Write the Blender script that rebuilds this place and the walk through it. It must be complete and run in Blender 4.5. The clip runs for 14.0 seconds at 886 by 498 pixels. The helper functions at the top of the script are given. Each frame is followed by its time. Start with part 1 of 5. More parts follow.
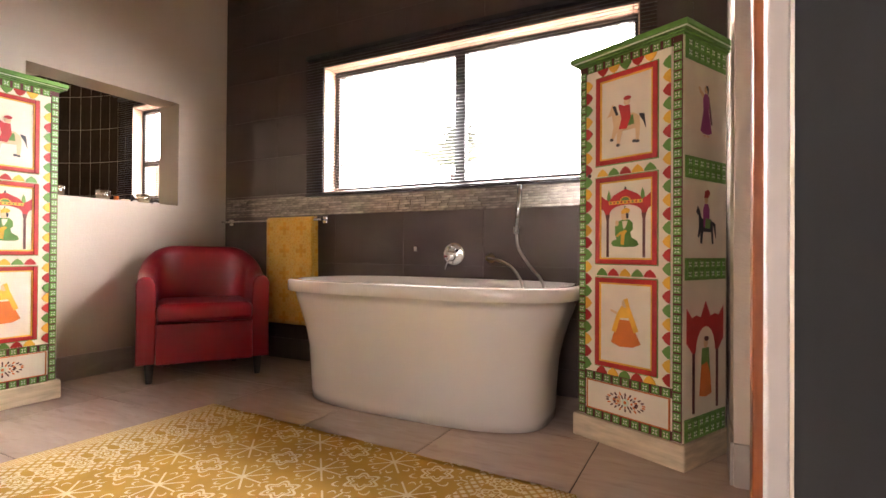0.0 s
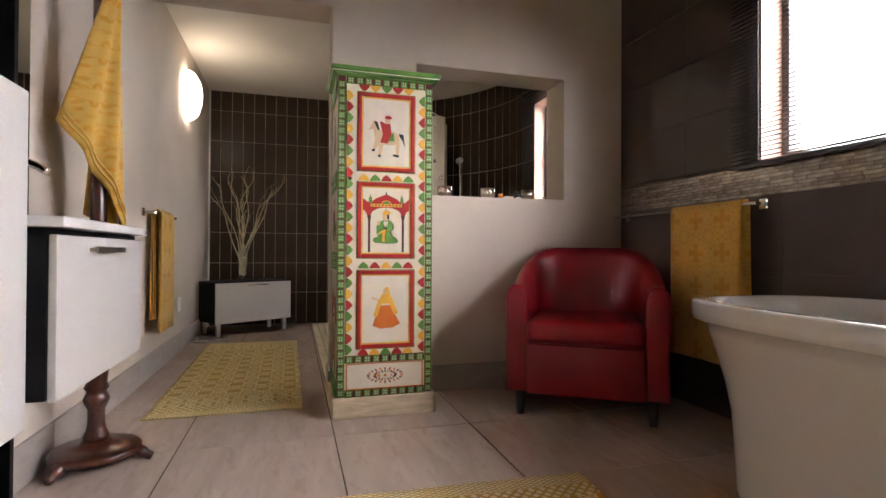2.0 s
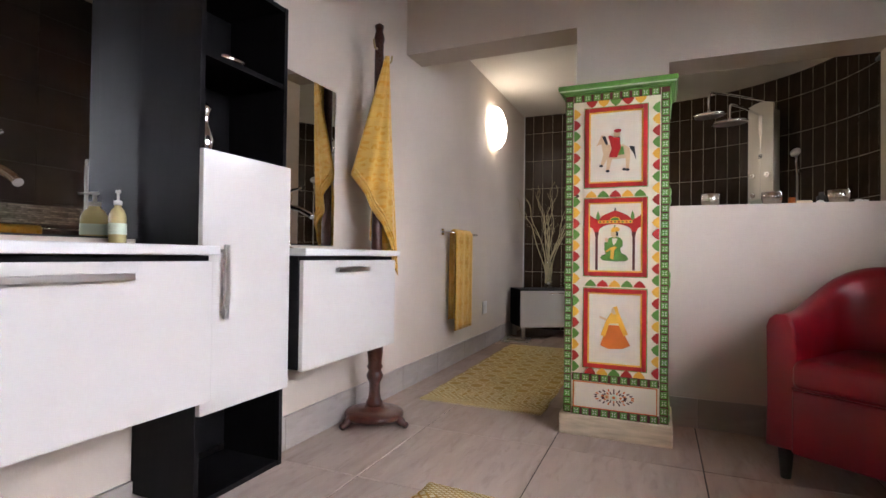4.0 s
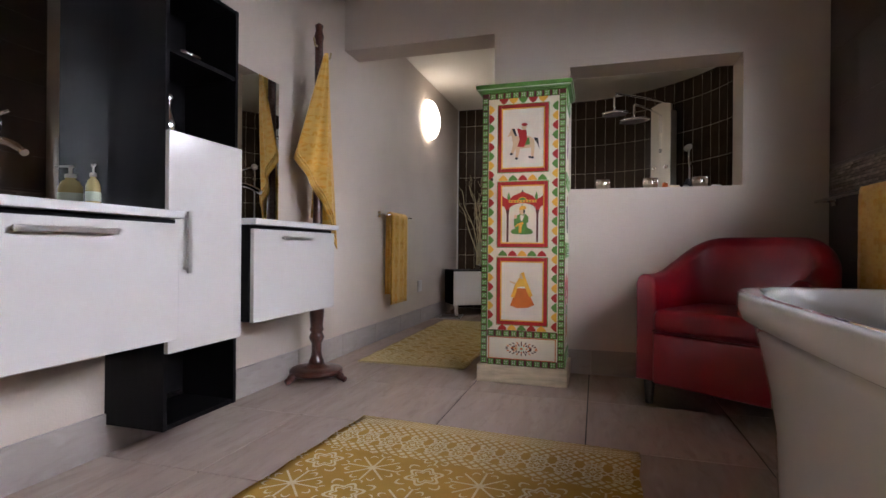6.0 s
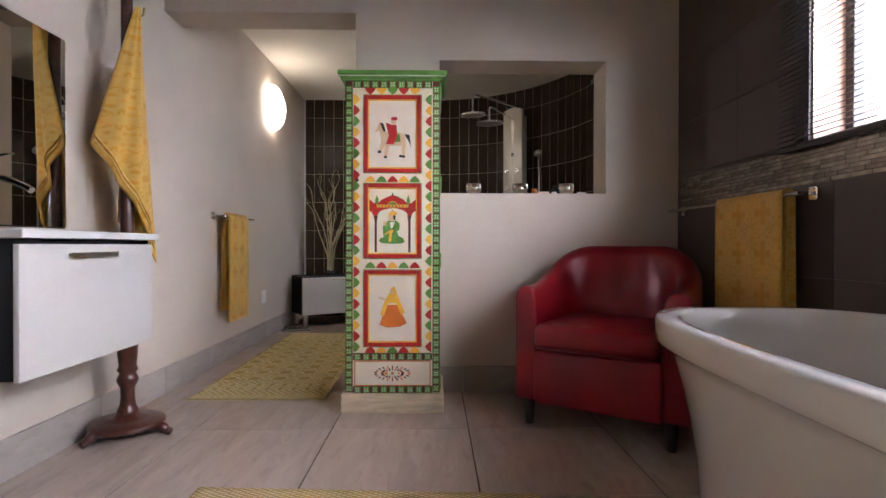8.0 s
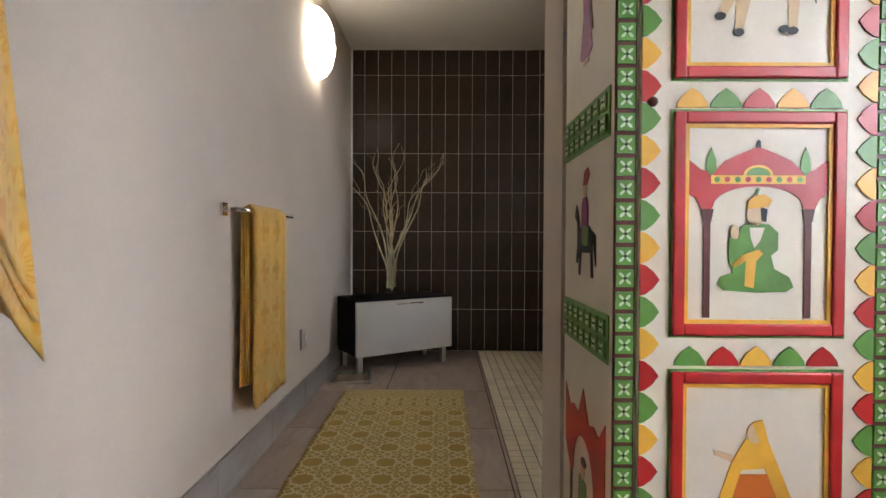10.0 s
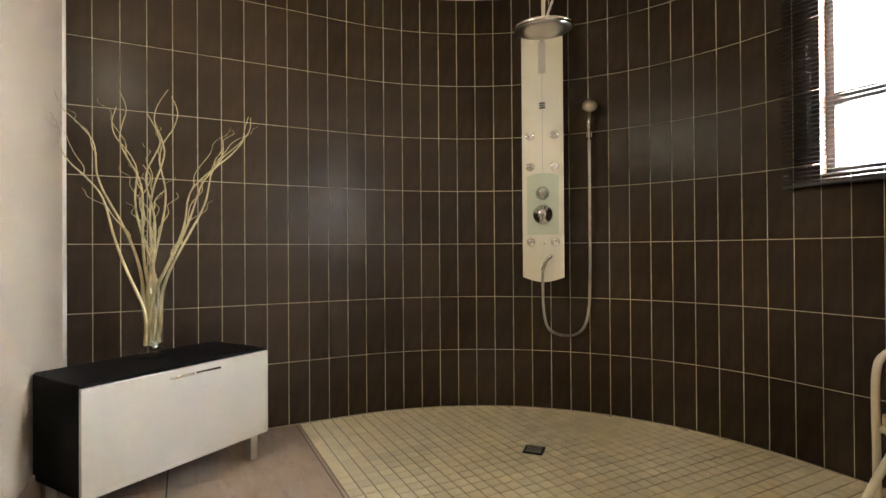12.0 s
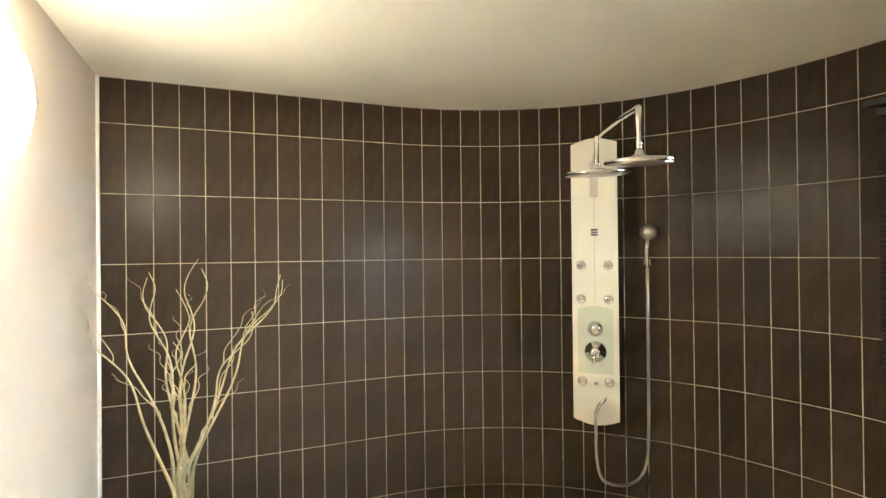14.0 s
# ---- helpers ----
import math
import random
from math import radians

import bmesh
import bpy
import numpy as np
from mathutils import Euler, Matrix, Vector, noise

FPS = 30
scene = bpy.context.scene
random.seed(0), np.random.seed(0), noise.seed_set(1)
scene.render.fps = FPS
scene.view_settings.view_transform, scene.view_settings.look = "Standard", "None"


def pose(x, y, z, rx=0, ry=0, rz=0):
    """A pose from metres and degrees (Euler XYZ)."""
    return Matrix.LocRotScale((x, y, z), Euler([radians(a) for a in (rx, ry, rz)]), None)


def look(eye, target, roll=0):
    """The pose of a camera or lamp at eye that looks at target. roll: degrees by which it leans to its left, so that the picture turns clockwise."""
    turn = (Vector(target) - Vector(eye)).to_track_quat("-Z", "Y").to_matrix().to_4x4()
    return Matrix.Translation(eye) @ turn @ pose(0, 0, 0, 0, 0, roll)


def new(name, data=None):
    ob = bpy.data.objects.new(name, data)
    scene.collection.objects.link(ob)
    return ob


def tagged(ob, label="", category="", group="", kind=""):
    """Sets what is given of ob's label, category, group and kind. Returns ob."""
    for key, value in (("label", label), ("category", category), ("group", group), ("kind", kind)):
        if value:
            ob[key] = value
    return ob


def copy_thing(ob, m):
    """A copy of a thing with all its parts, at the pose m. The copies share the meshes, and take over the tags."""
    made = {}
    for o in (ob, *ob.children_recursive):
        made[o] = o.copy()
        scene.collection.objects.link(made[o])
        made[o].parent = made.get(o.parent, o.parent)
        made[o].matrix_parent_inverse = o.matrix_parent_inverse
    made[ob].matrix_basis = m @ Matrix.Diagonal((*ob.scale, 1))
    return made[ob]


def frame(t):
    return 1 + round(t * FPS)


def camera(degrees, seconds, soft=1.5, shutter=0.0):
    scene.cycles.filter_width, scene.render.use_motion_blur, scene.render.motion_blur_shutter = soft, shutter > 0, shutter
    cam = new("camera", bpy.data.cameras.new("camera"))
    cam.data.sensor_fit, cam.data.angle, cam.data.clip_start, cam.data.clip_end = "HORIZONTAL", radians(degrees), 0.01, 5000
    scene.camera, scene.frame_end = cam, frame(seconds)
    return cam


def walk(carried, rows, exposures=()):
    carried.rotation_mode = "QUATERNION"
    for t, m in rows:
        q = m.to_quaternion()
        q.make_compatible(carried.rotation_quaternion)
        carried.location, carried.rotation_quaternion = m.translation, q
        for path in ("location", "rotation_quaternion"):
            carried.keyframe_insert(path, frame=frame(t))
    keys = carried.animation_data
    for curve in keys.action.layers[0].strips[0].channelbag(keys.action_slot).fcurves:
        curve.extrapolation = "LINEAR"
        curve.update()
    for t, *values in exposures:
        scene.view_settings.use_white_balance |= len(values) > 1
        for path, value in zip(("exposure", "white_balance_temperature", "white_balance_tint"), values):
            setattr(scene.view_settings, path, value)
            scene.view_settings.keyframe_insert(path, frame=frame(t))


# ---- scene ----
cam = camera(82.3, 14.0)
PATH = [
    (0, (1.010, 1.193, 0.842), (0.046, 3.036, 0.858), 0.4),
    (0.5, (0.887, 1.378, 0.838), (-0.521, 2.909, 0.853), 0.5),
    (1, (0.721, 1.563, 0.832), (-1.005, 2.725, 0.839), 0.5),
    (1.5, (0.531, 1.778, 0.824), (-1.319, 2.730, 0.832), 0.5),
    (2, (0.330, 2.032, 0.842), (-1.666, 2.617, 0.859), 0.3),
    (2.5, (0.180, 2.304, 0.852), (-1.891, 2.491, 0.876), 0.4),
    (3, (0.165, 2.530, 0.902), (-1.912, 2.411, 0.916), 0.4),
    (3.5, (0.252, 2.623, 0.913), (-1.725, 1.975, 0.943), 0.6),
    (3.7, (0.308, 2.650, 0.915), (-1.604, 1.830, 0.941), 0.7),
    (5.8, (0.742, 2.909, 0.804), (-1.200, 2.163, 0.806), 0.5),
    (6, (0.746, 2.907, 0.803), (-1.246, 2.306, 0.801), 0.5),
    (6.5, (0.732, 2.915, 0.805), (-1.328, 2.626, 0.804), 0.3),
    (7, (0.704, 2.912, 0.833), (-1.375, 2.833, 0.824), 0.2),
    (7.5, (0.642, 2.849, 0.857), (-1.438, 2.865, 0.851), 0.1),
    (8, (0.385, 2.709, 0.881), (-1.695, 2.742, 0.867), 0.1),
    (8.5, (0.025, 2.546, 0.942), (-2.055, 2.553, 0.912), 0.1),
    (9, (-0.426, 2.329, 0.970), (-2.505, 2.273, 0.934), 0.2),
    (11.3, (-2.472, 1.641, 0.979), (-4.508, 2.065, 0.976), -0.0),
    (11.5, (-2.602, 1.624, 0.970), (-4.606, 2.180, 0.976), -0.2),
    (12, (-2.837, 1.628, 1.014), (-4.688, 2.574, 1.026), -0.4),
    (12.5, (-3.010, 1.675, 1.199), (-4.689, 2.902, 1.166), -0.5),
    (13, (-3.101, 1.732, 1.427), (-4.762, 2.984, 1.393), -0.6),
    (13.5, (-3.149, 1.697, 1.675), (-4.871, 2.863, 1.640), -1.0),
    (14, (-3.002, 1.730, 1.804), (-4.930, 2.511, 1.815), -0.6),
]
EXPOSURES = [(0, 0.6, 7500, 28), (0.5, 0.12, 7400, 28), (1.5, -0.35, 7000, 25), (3, -0.18, 6600, 25), (6, -0.82, 6250, 26), (7.5, -0.4, 6250, 26), (9, -0.45, 6250, 24),
             (11.5, 0.5, 6700, 13), (12, 1.15, 6700, 12), (12.5, 1.65, 6650, 10), (13.5, 1.95, 6550, 7), (14, 1.95, 6450, 7)]
walk(cam, [(t, look(eye, target, roll)) for t, eye, target, roll in PATH], EXPOSURES)

# ---- world, sun, lights ----
world = bpy.data.worlds.new("world")
scene.world = world
world.use_nodes = True
wn = world.node_tree
sky = wn.nodes.new("ShaderNodeTexSky")
sky.sky_type, sky.sun_disc = "NISHITA", False
sky.sun_elevation, sky.sun_rotation = radians(55), radians(160)
wn.links.new(sky.outputs[0], wn.nodes["Background"].inputs[0])
wn.nodes["Background"].inputs[1].default_value = 0.12
sun = new("sun", bpy.data.lights.new("sun", "SUN"))
sun.data.energy, sun.data.angle, sun.data.color = 5.0, radians(0.5), (1.0, 0.95, 0.88)
sun.matrix_world = pose(0, 0, 8, 35, 0, 20)

# added fill light through the doorway, set in the front room's assumed window opening
fill_lamp = new("doorway_fill", bpy.data.lights.new("doorway_fill", "AREA"))
fill_lamp.data.shape, fill_lamp.data.size, fill_lamp.data.size_y = "RECTANGLE", 2.2, 1.7
fill_lamp.data.energy, fill_lamp.data.color = 38.0, (1.0, 0.97, 0.93)
fill_lamp.matrix_world = pose(0.6, -1.7, 1.35, 90, 0, 0)

BACKDROP, SCONCE = 52.0, 13.0    # bright hazy sky beyond the garden; the wall lamp

# ---- materials ----


def mat(name, colour, rough=0.6, metal=0.0, vary=0.08, scale=8.0, fine=120.0, bump=0.0, tint=None, each=0.0, spec=0.5, coat=0.0, stretch=(1, 1, 1)):
    m = bpy.data.materials.new(name)
    m.use_nodes = True
    t = m.node_tree
    b = t.nodes["Principled BSDF"]
    b.inputs["Metallic"].default_value = metal
    b.inputs["Specular IOR Level"].default_value = spec
    b.inputs["Coat Weight"].default_value = coat
    co = t.nodes.new("ShaderNodeTexCoord")
    mp = t.nodes.new("ShaderNodeMapping")
    mp.inputs["Scale"].default_value = stretch
    t.links.new(co.outputs["Object"], mp.inputs[0])
    n1 = t.nodes.new("ShaderNodeTexNoise")
    n1.inputs["Scale"].default_value, n1.inputs["Detail"].default_value = scale, 6
    n2 = t.nodes.new("ShaderNodeTexNoise")
    n2.inputs["Scale"].default_value, n2.inputs["Detail"].default_value = fine, 3
    t.links.new(mp.outputs[0], n1.inputs[0])
    t.links.new(mp.outputs[0], n2.inputs[0])
    dark = [c * (1 - vary) for c in colour]
    light = [min(1, c * (1 + vary)) for c in (tint or colour)]
    mix = t.nodes.new("ShaderNodeMix")
    mix.data_type = "RGBA"
    mix.inputs[6].default_value, mix.inputs[7].default_value = (*dark, 1), (*light, 1)
    rr = t.nodes.new("ShaderNodeMapRange")
    rr.inputs[1].default_value, rr.inputs[2].default_value = 0.3, 0.7
    t.links.new(n1.outputs[0], rr.inputs[0])
    t.links.new(rr.outputs[0], mix.inputs[0])
    out = mix.outputs[2]
    if each:
        info = t.nodes.new("ShaderNodeObjectInfo")
        hs = t.nodes.new("ShaderNodeHueSaturation")
        mr = t.nodes.new("ShaderNodeMapRange")
        mr.inputs[3].default_value, mr.inputs[4].default_value = 1 - each, 1 + each
        t.links.new(info.outputs["Random"], mr.inputs[0])
        t.links.new(mr.outputs[0], hs.inputs["Value"])
        t.links.new(out, hs.inputs["Color"])
        out = hs.outputs[0]
    t.links.new(out, b.inputs["Base Color"])
    mr2 = t.nodes.new("ShaderNodeMapRange")
    mr2.inputs[3].default_value, mr2.inputs[4].default_value = max(0.02, rough * 0.85), min(1, rough * 1.15)
    t.links.new(n2.outputs[0], mr2.inputs[0])
    t.links.new(mr2.outputs[0], b.inputs["Roughness"])
    if bump:
        bp = t.nodes.new("ShaderNodeBump")
        bp.inputs["Strength"].default_value, bp.inputs["Distance"].default_value = 1.0, bump
        t.links.new(n2.outputs[0], bp.inputs["Height"])
        t.links.new(bp.outputs[0], b.inputs["Normal"])
    return m


PLASTER = mat("plaster", (0.61, 0.52, 0.435), 0.75, vary=0.04, scale=2.5, fine=90, bump=0.0012)
CEIL_WHITE = mat("ceiling_paint", (0.84, 0.80, 0.72), 0.8, vary=0.03, scale=2, fine=60, bump=0.0008)
CEIL_WOOD = mat("warm_ceiling", (0.52, 0.34, 0.22), 0.6, vary=0.2, scale=3, stretch=(1, 8, 1), fine=40)
BROWN = mat("brown_tile", (0.066, 0.045, 0.039), 0.42, vary=0.10, scale=5, fine=70, bump=0.0006, each=0.05, spec=0.3)
SHOWER_BROWN = mat("shower_tile", (0.045, 0.030, 0.021), 0.24, spec=0.09, vary=0.16, scale=9, fine=50, bump=0.0008, each=0.14, stretch=(3, 3, 1))
GROUT = mat("pale_grout", (0.52, 0.45, 0.32), 0.9, vary=0.2, scale=14)
GROUT_DARK = mat("dark_grout", (0.035, 0.028, 0.026), 0.9, vary=0.1)


def travertine(name, base, vein, pale, rough, stretch):
    """Cloudy honed stone with drawn-out veins and small filled pits."""
    m = mat(name, base, rough, vary=0.06, scale=2.0, fine=25, bump=0.0, each=0.07, stretch=stretch)
    t = m.node_tree
    b = t.nodes["Principled BSDF"]
    out = b.inputs["Base Color"].links[0].from_socket
    co, info = t.nodes.new("ShaderNodeTexCoord"), t.nodes.new("ShaderNodeObjectInfo")
    shift = t.nodes.new("ShaderNodeVectorMath")
    shift.operation = "MULTIPLY_ADD"
    shift.inputs[1].default_value = (1, 1, 1)
    far = t.nodes.new("ShaderNodeVectorMath")
    far.operation = "SCALE"
    far.inputs[0].default_value = (31, 17, 9)
    t.links.new(info.outputs["Random"], far.inputs["Scale"])
    t.links.new(co.outputs["Object"], shift.inputs[0])
    t.links.new(far.outputs[0], shift.inputs[2])
    for scale, lo, hi, colour, amount, pull in ((2.6, 0.50, 0.70, vein, 0.28, 1.0), (8.0, 0.54, 0.70, vein, 0.38, 0.8), (5.0, 0.54, 0.72, pale, 0.40, 0.8)):
        mp = t.nodes.new("ShaderNodeMapping")
        mp.inputs["Scale"].default_value = [1 if v == 1 else v * pull for v in stretch]
        n = t.nodes.new("ShaderNodeTexNoise")
        n.inputs["Scale"].default_value, n.inputs["Detail"].default_value, n.inputs["Distortion"].default_value = scale, 3.5, 0.6
        r = t.nodes.new("ShaderNodeMapRange")
        r.inputs[1].default_value, r.inputs[2].default_value, r.inputs[4].default_value = lo, hi, amount
        mix = t.nodes.new("ShaderNodeMix")
        mix.data_type = "RGBA"
        mix.inputs[7].default_value = (*colour, 1)
        t.links.new(shift.outputs[0], mp.inputs[0])
        t.links.new(mp.outputs[0], n.inputs[0])
        t.links.new(n.outputs[0], r.inputs[0])
        t.links.new(r.outputs[0], mix.inputs[0])
        t.links.new(out, mix.inputs[6])
        out = mix.outputs[2]
    t.links.new(out, b.inputs["Base Color"])
    return m


TRAV = travertine("travertine_tile", (0.52, 0.41, 0.34), (0.37, 0.275, 0.225), (0.62, 0.52, 0.45), 0.25, (1, 5, 1))
TRAV_GROUT = mat("floor_grout", (0.055, 0.045, 0.040), 0.9, vary=0.2)
SKIRT = travertine("skirting_tile", (0.40, 0.35, 0.31), (0.28, 0.235, 0.205), (0.50, 0.45, 0.41), 0.35, (1, 1, 4))
MOSAIC = mat("cream_mosaic", (0.82, 0.73, 0.54), 0.45, vary=0.1, scale=10, fine=80, each=0.10)
MOSAIC_GROUT = mat("mosaic_grout", (0.15, 0.115, 0.08), 0.9, vary=0.25, scale=6)
CERAMIC = mat("white_acrylic", (0.80, 0.77, 0.73), 0.12, vary=0.02, scale=2, coat=0.5)
GLOSS_WHITE = mat("white_gloss_panel", (0.64, 0.61, 0.57), 0.16, vary=0.02, scale=2, fine=200, coat=0.3)
COUNTER = mat("white_counter", (0.70, 0.69, 0.67), 0.2, vary=0.02)
BLACKWOOD = mat("black_wood", (0.005, 0.0045, 0.005), 0.5, spec=0.12, vary=0.3, scale=4, stretch=(8, 8, 1), fine=60, bump=0.0004)
CHROME = mat("chrome", (0.82, 0.82, 0.82), 0.08, metal=1.0, vary=0.02)
STEEL = mat("brushed_steel", (0.55, 0.52, 0.48), 0.3, metal=1.0, vary=0.06)
BRASSY = mat("dull_hardware", (0.45, 0.36, 0.20), 0.35, metal=1.0, vary=0.1)
LEATHER = mat("red_leather", (0.23, 0.006, 0.013), 0.34, spec=0.4, vary=0.14, scale=6, fine=260, bump=0.0007)
DARKLEG = mat("dark_leg", (0.02, 0.014, 0.012), 0.4, vary=0.2)
MAHOG = mat("mahogany", (0.060, 0.016, 0.009), 0.28, vary=0.3, scale=8, stretch=(6, 6, 1), coat=0.3)
PALEWOOD = mat("worn_cream_wood", (0.62, 0.50, 0.34), 0.65, vary=0.22, scale=7, stretch=(1, 1, 6), fine=70, bump=0.001)
CREAM = mat("cream_paint", (0.74, 0.66, 0.53), 0.45, vary=0.05, scale=9, fine=90, bump=0.0004)
GREEN = mat("green_paint", (0.105, 0.26, 0.045), 0.4, vary=0.22, scale=16, bump=0.0004)
RED = mat("red_paint", (0.44, 0.018, 0.016), 0.38, vary=0.16, scale=14)
YELLOW = mat("yellow_paint", (0.78, 0.42, 0.045), 0.42, vary=0.14, scale=14)
MAROON = mat("maroon_paint", (0.10, 0.018, 0.014), 0.45, vary=0.2)
MINT = mat("pale_green_paint", (0.58, 0.66, 0.50), 0.45, vary=0.1)
ORANGE = mat("orange_paint", (0.62, 0.15, 0.02), 0.45, vary=0.15)
TAN = mat("tan_paint", (0.66, 0.46, 0.26), 0.5, vary=0.1)
VIOLET = mat("plum_paint", (0.30, 0.05, 0.18), 0.5, vary=0.15)
INK = mat("dark_paint", (0.015, 0.015, 0.02), 0.5, vary=0.1)
BLIND = mat("black_slat", (0.018, 0.016, 0.017), 0.35, vary=0.1)
WINFRAME = mat("dark_aluminium", (0.02, 0.017, 0.016), 0.4, vary=0.1)
REVEAL = mat("peach_reveal", (0.62, 0.42, 0.32), 0.75, vary=0.06, scale=5)
BLACK = mat("black_rubber", (0.012, 0.012, 0.013), 0.45, vary=0.1)
PEEL = mat("bare_willow", (0.52, 0.44, 0.25), 0.6, vary=0.3, scale=20, fine=90, bump=0.0006)
PANEL = mat("pale_shower_panel", (0.78, 0.74, 0.63), 0.25, vary=0.03, scale=3)
PANEL_GREEN = mat("frosted_green_panel", (0.60, 0.63, 0.50), 0.25, vary=0.04)
WCWHITE = mat("cream_tube", (0.78, 0.72, 0.58), 0.3, vary=0.04)
WCSEAT = mat("beige_plastic", (0.60, 0.43, 0.25), 0.4, vary=0.06)
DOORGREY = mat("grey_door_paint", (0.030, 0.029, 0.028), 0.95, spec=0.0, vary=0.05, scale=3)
TRIMWHITE = mat("white_trim_paint", (0.78, 0.76, 0.74), 0.4, vary=0.03)
DOORWOOD = mat("orange_wood", (0.30, 0.085, 0.025), 0.35, vary=0.25, scale=6, stretch=(6, 6, 1))
BOWLMET = mat("hammered_silver", (0.62, 0.56, 0.48), 0.2, metal=1.0, vary=0.2, scale=40, fine=70, bump=0.004)
WAX = mat("wax", (0.70, 0.55, 0.35), 0.5, vary=0.1)
STONE = mat("pebble", (0.62, 0.60, 0.54), 0.4, vary=0.25, scale=30)
LEAF = mat("palm_leaf", (0.035, 0.045, 0.018), 0.6, vary=0.2, scale=20)
SOIL = mat("outdoor_paving", (0.62, 0.58, 0.50), 0.9, vary=0.2, scale=2)
PEACHWALL = mat("peach_house_paint", (0.70, 0.50, 0.40), 0.8, vary=0.06, scale=3)


def glass(name, tint, rough, clear):
    m = bpy.data.materials.new(name)
    m.use_nodes = True
    b = m.node_tree.nodes["Principled BSDF"]
    b.inputs["Base Color"].default_value = (*tint, 1)
    b.inputs["Roughness"].default_value = rough
    b.inputs["Transmission Weight"].default_value = clear
    b.inputs["IOR"].default_value = 1.45
    return m



def thin_glass():
    """Clear sheet glass: see-through, with a faint gloss."""
    m = bpy.data.materials.new("clear_glass")
    m.use_nodes = True
    t = m.node_tree
    tr, gl = t.nodes.new("ShaderNodeBsdfTransparent"), t.nodes.new("ShaderNodeBsdfGlossy")
    tr.inputs[0].default_value = (0.96, 0.975, 0.97, 1)
    gl.inputs["Roughness"].default_value = 0.02
    mx = t.nodes.new("ShaderNodeMixShader")
    mx.inputs[0].default_value = 0.10
    t.links.new(tr.outputs[0], mx.inputs[1])
    t.links.new(gl.outputs[0], mx.inputs[2])
    t.links.new(mx.outputs[0], t.nodes["Material Output"].inputs[0])
    return m


GLASS = thin_glass()
SOAP = glass("yellow_soap", (0.86, 0.70, 0.30), 0.12, 0.45)


def mirror_mat():
    m = bpy.data.materials.new("mirror")
    m.use_nodes = True
    b = m.node_tree.nodes["Principled BSDF"]
    b.inputs["Base Color"].default_value = (0.86, 0.87, 0.86, 1)
    b.inputs["Metallic"].default_value, b.inputs["Roughness"].default_value = 1.0, 0.015
    return m


MIRROR = mirror_mat()


def glow(name, colour, strength):
    m = bpy.data.materials.new(name)
    m.use_nodes = True
    b = m.node_tree.nodes["Principled BSDF"]
    b.inputs["Base Color"].default_value = (*colour, 1)
    b.inputs["Emission Color"].default_value = (*colour, 1)
    b.inputs["Emission Strength"].default_value = strength
    return m


LAMPGLASS = glow("lit_lamp_glass", (1.0, 0.93, 0.72), SCONCE)


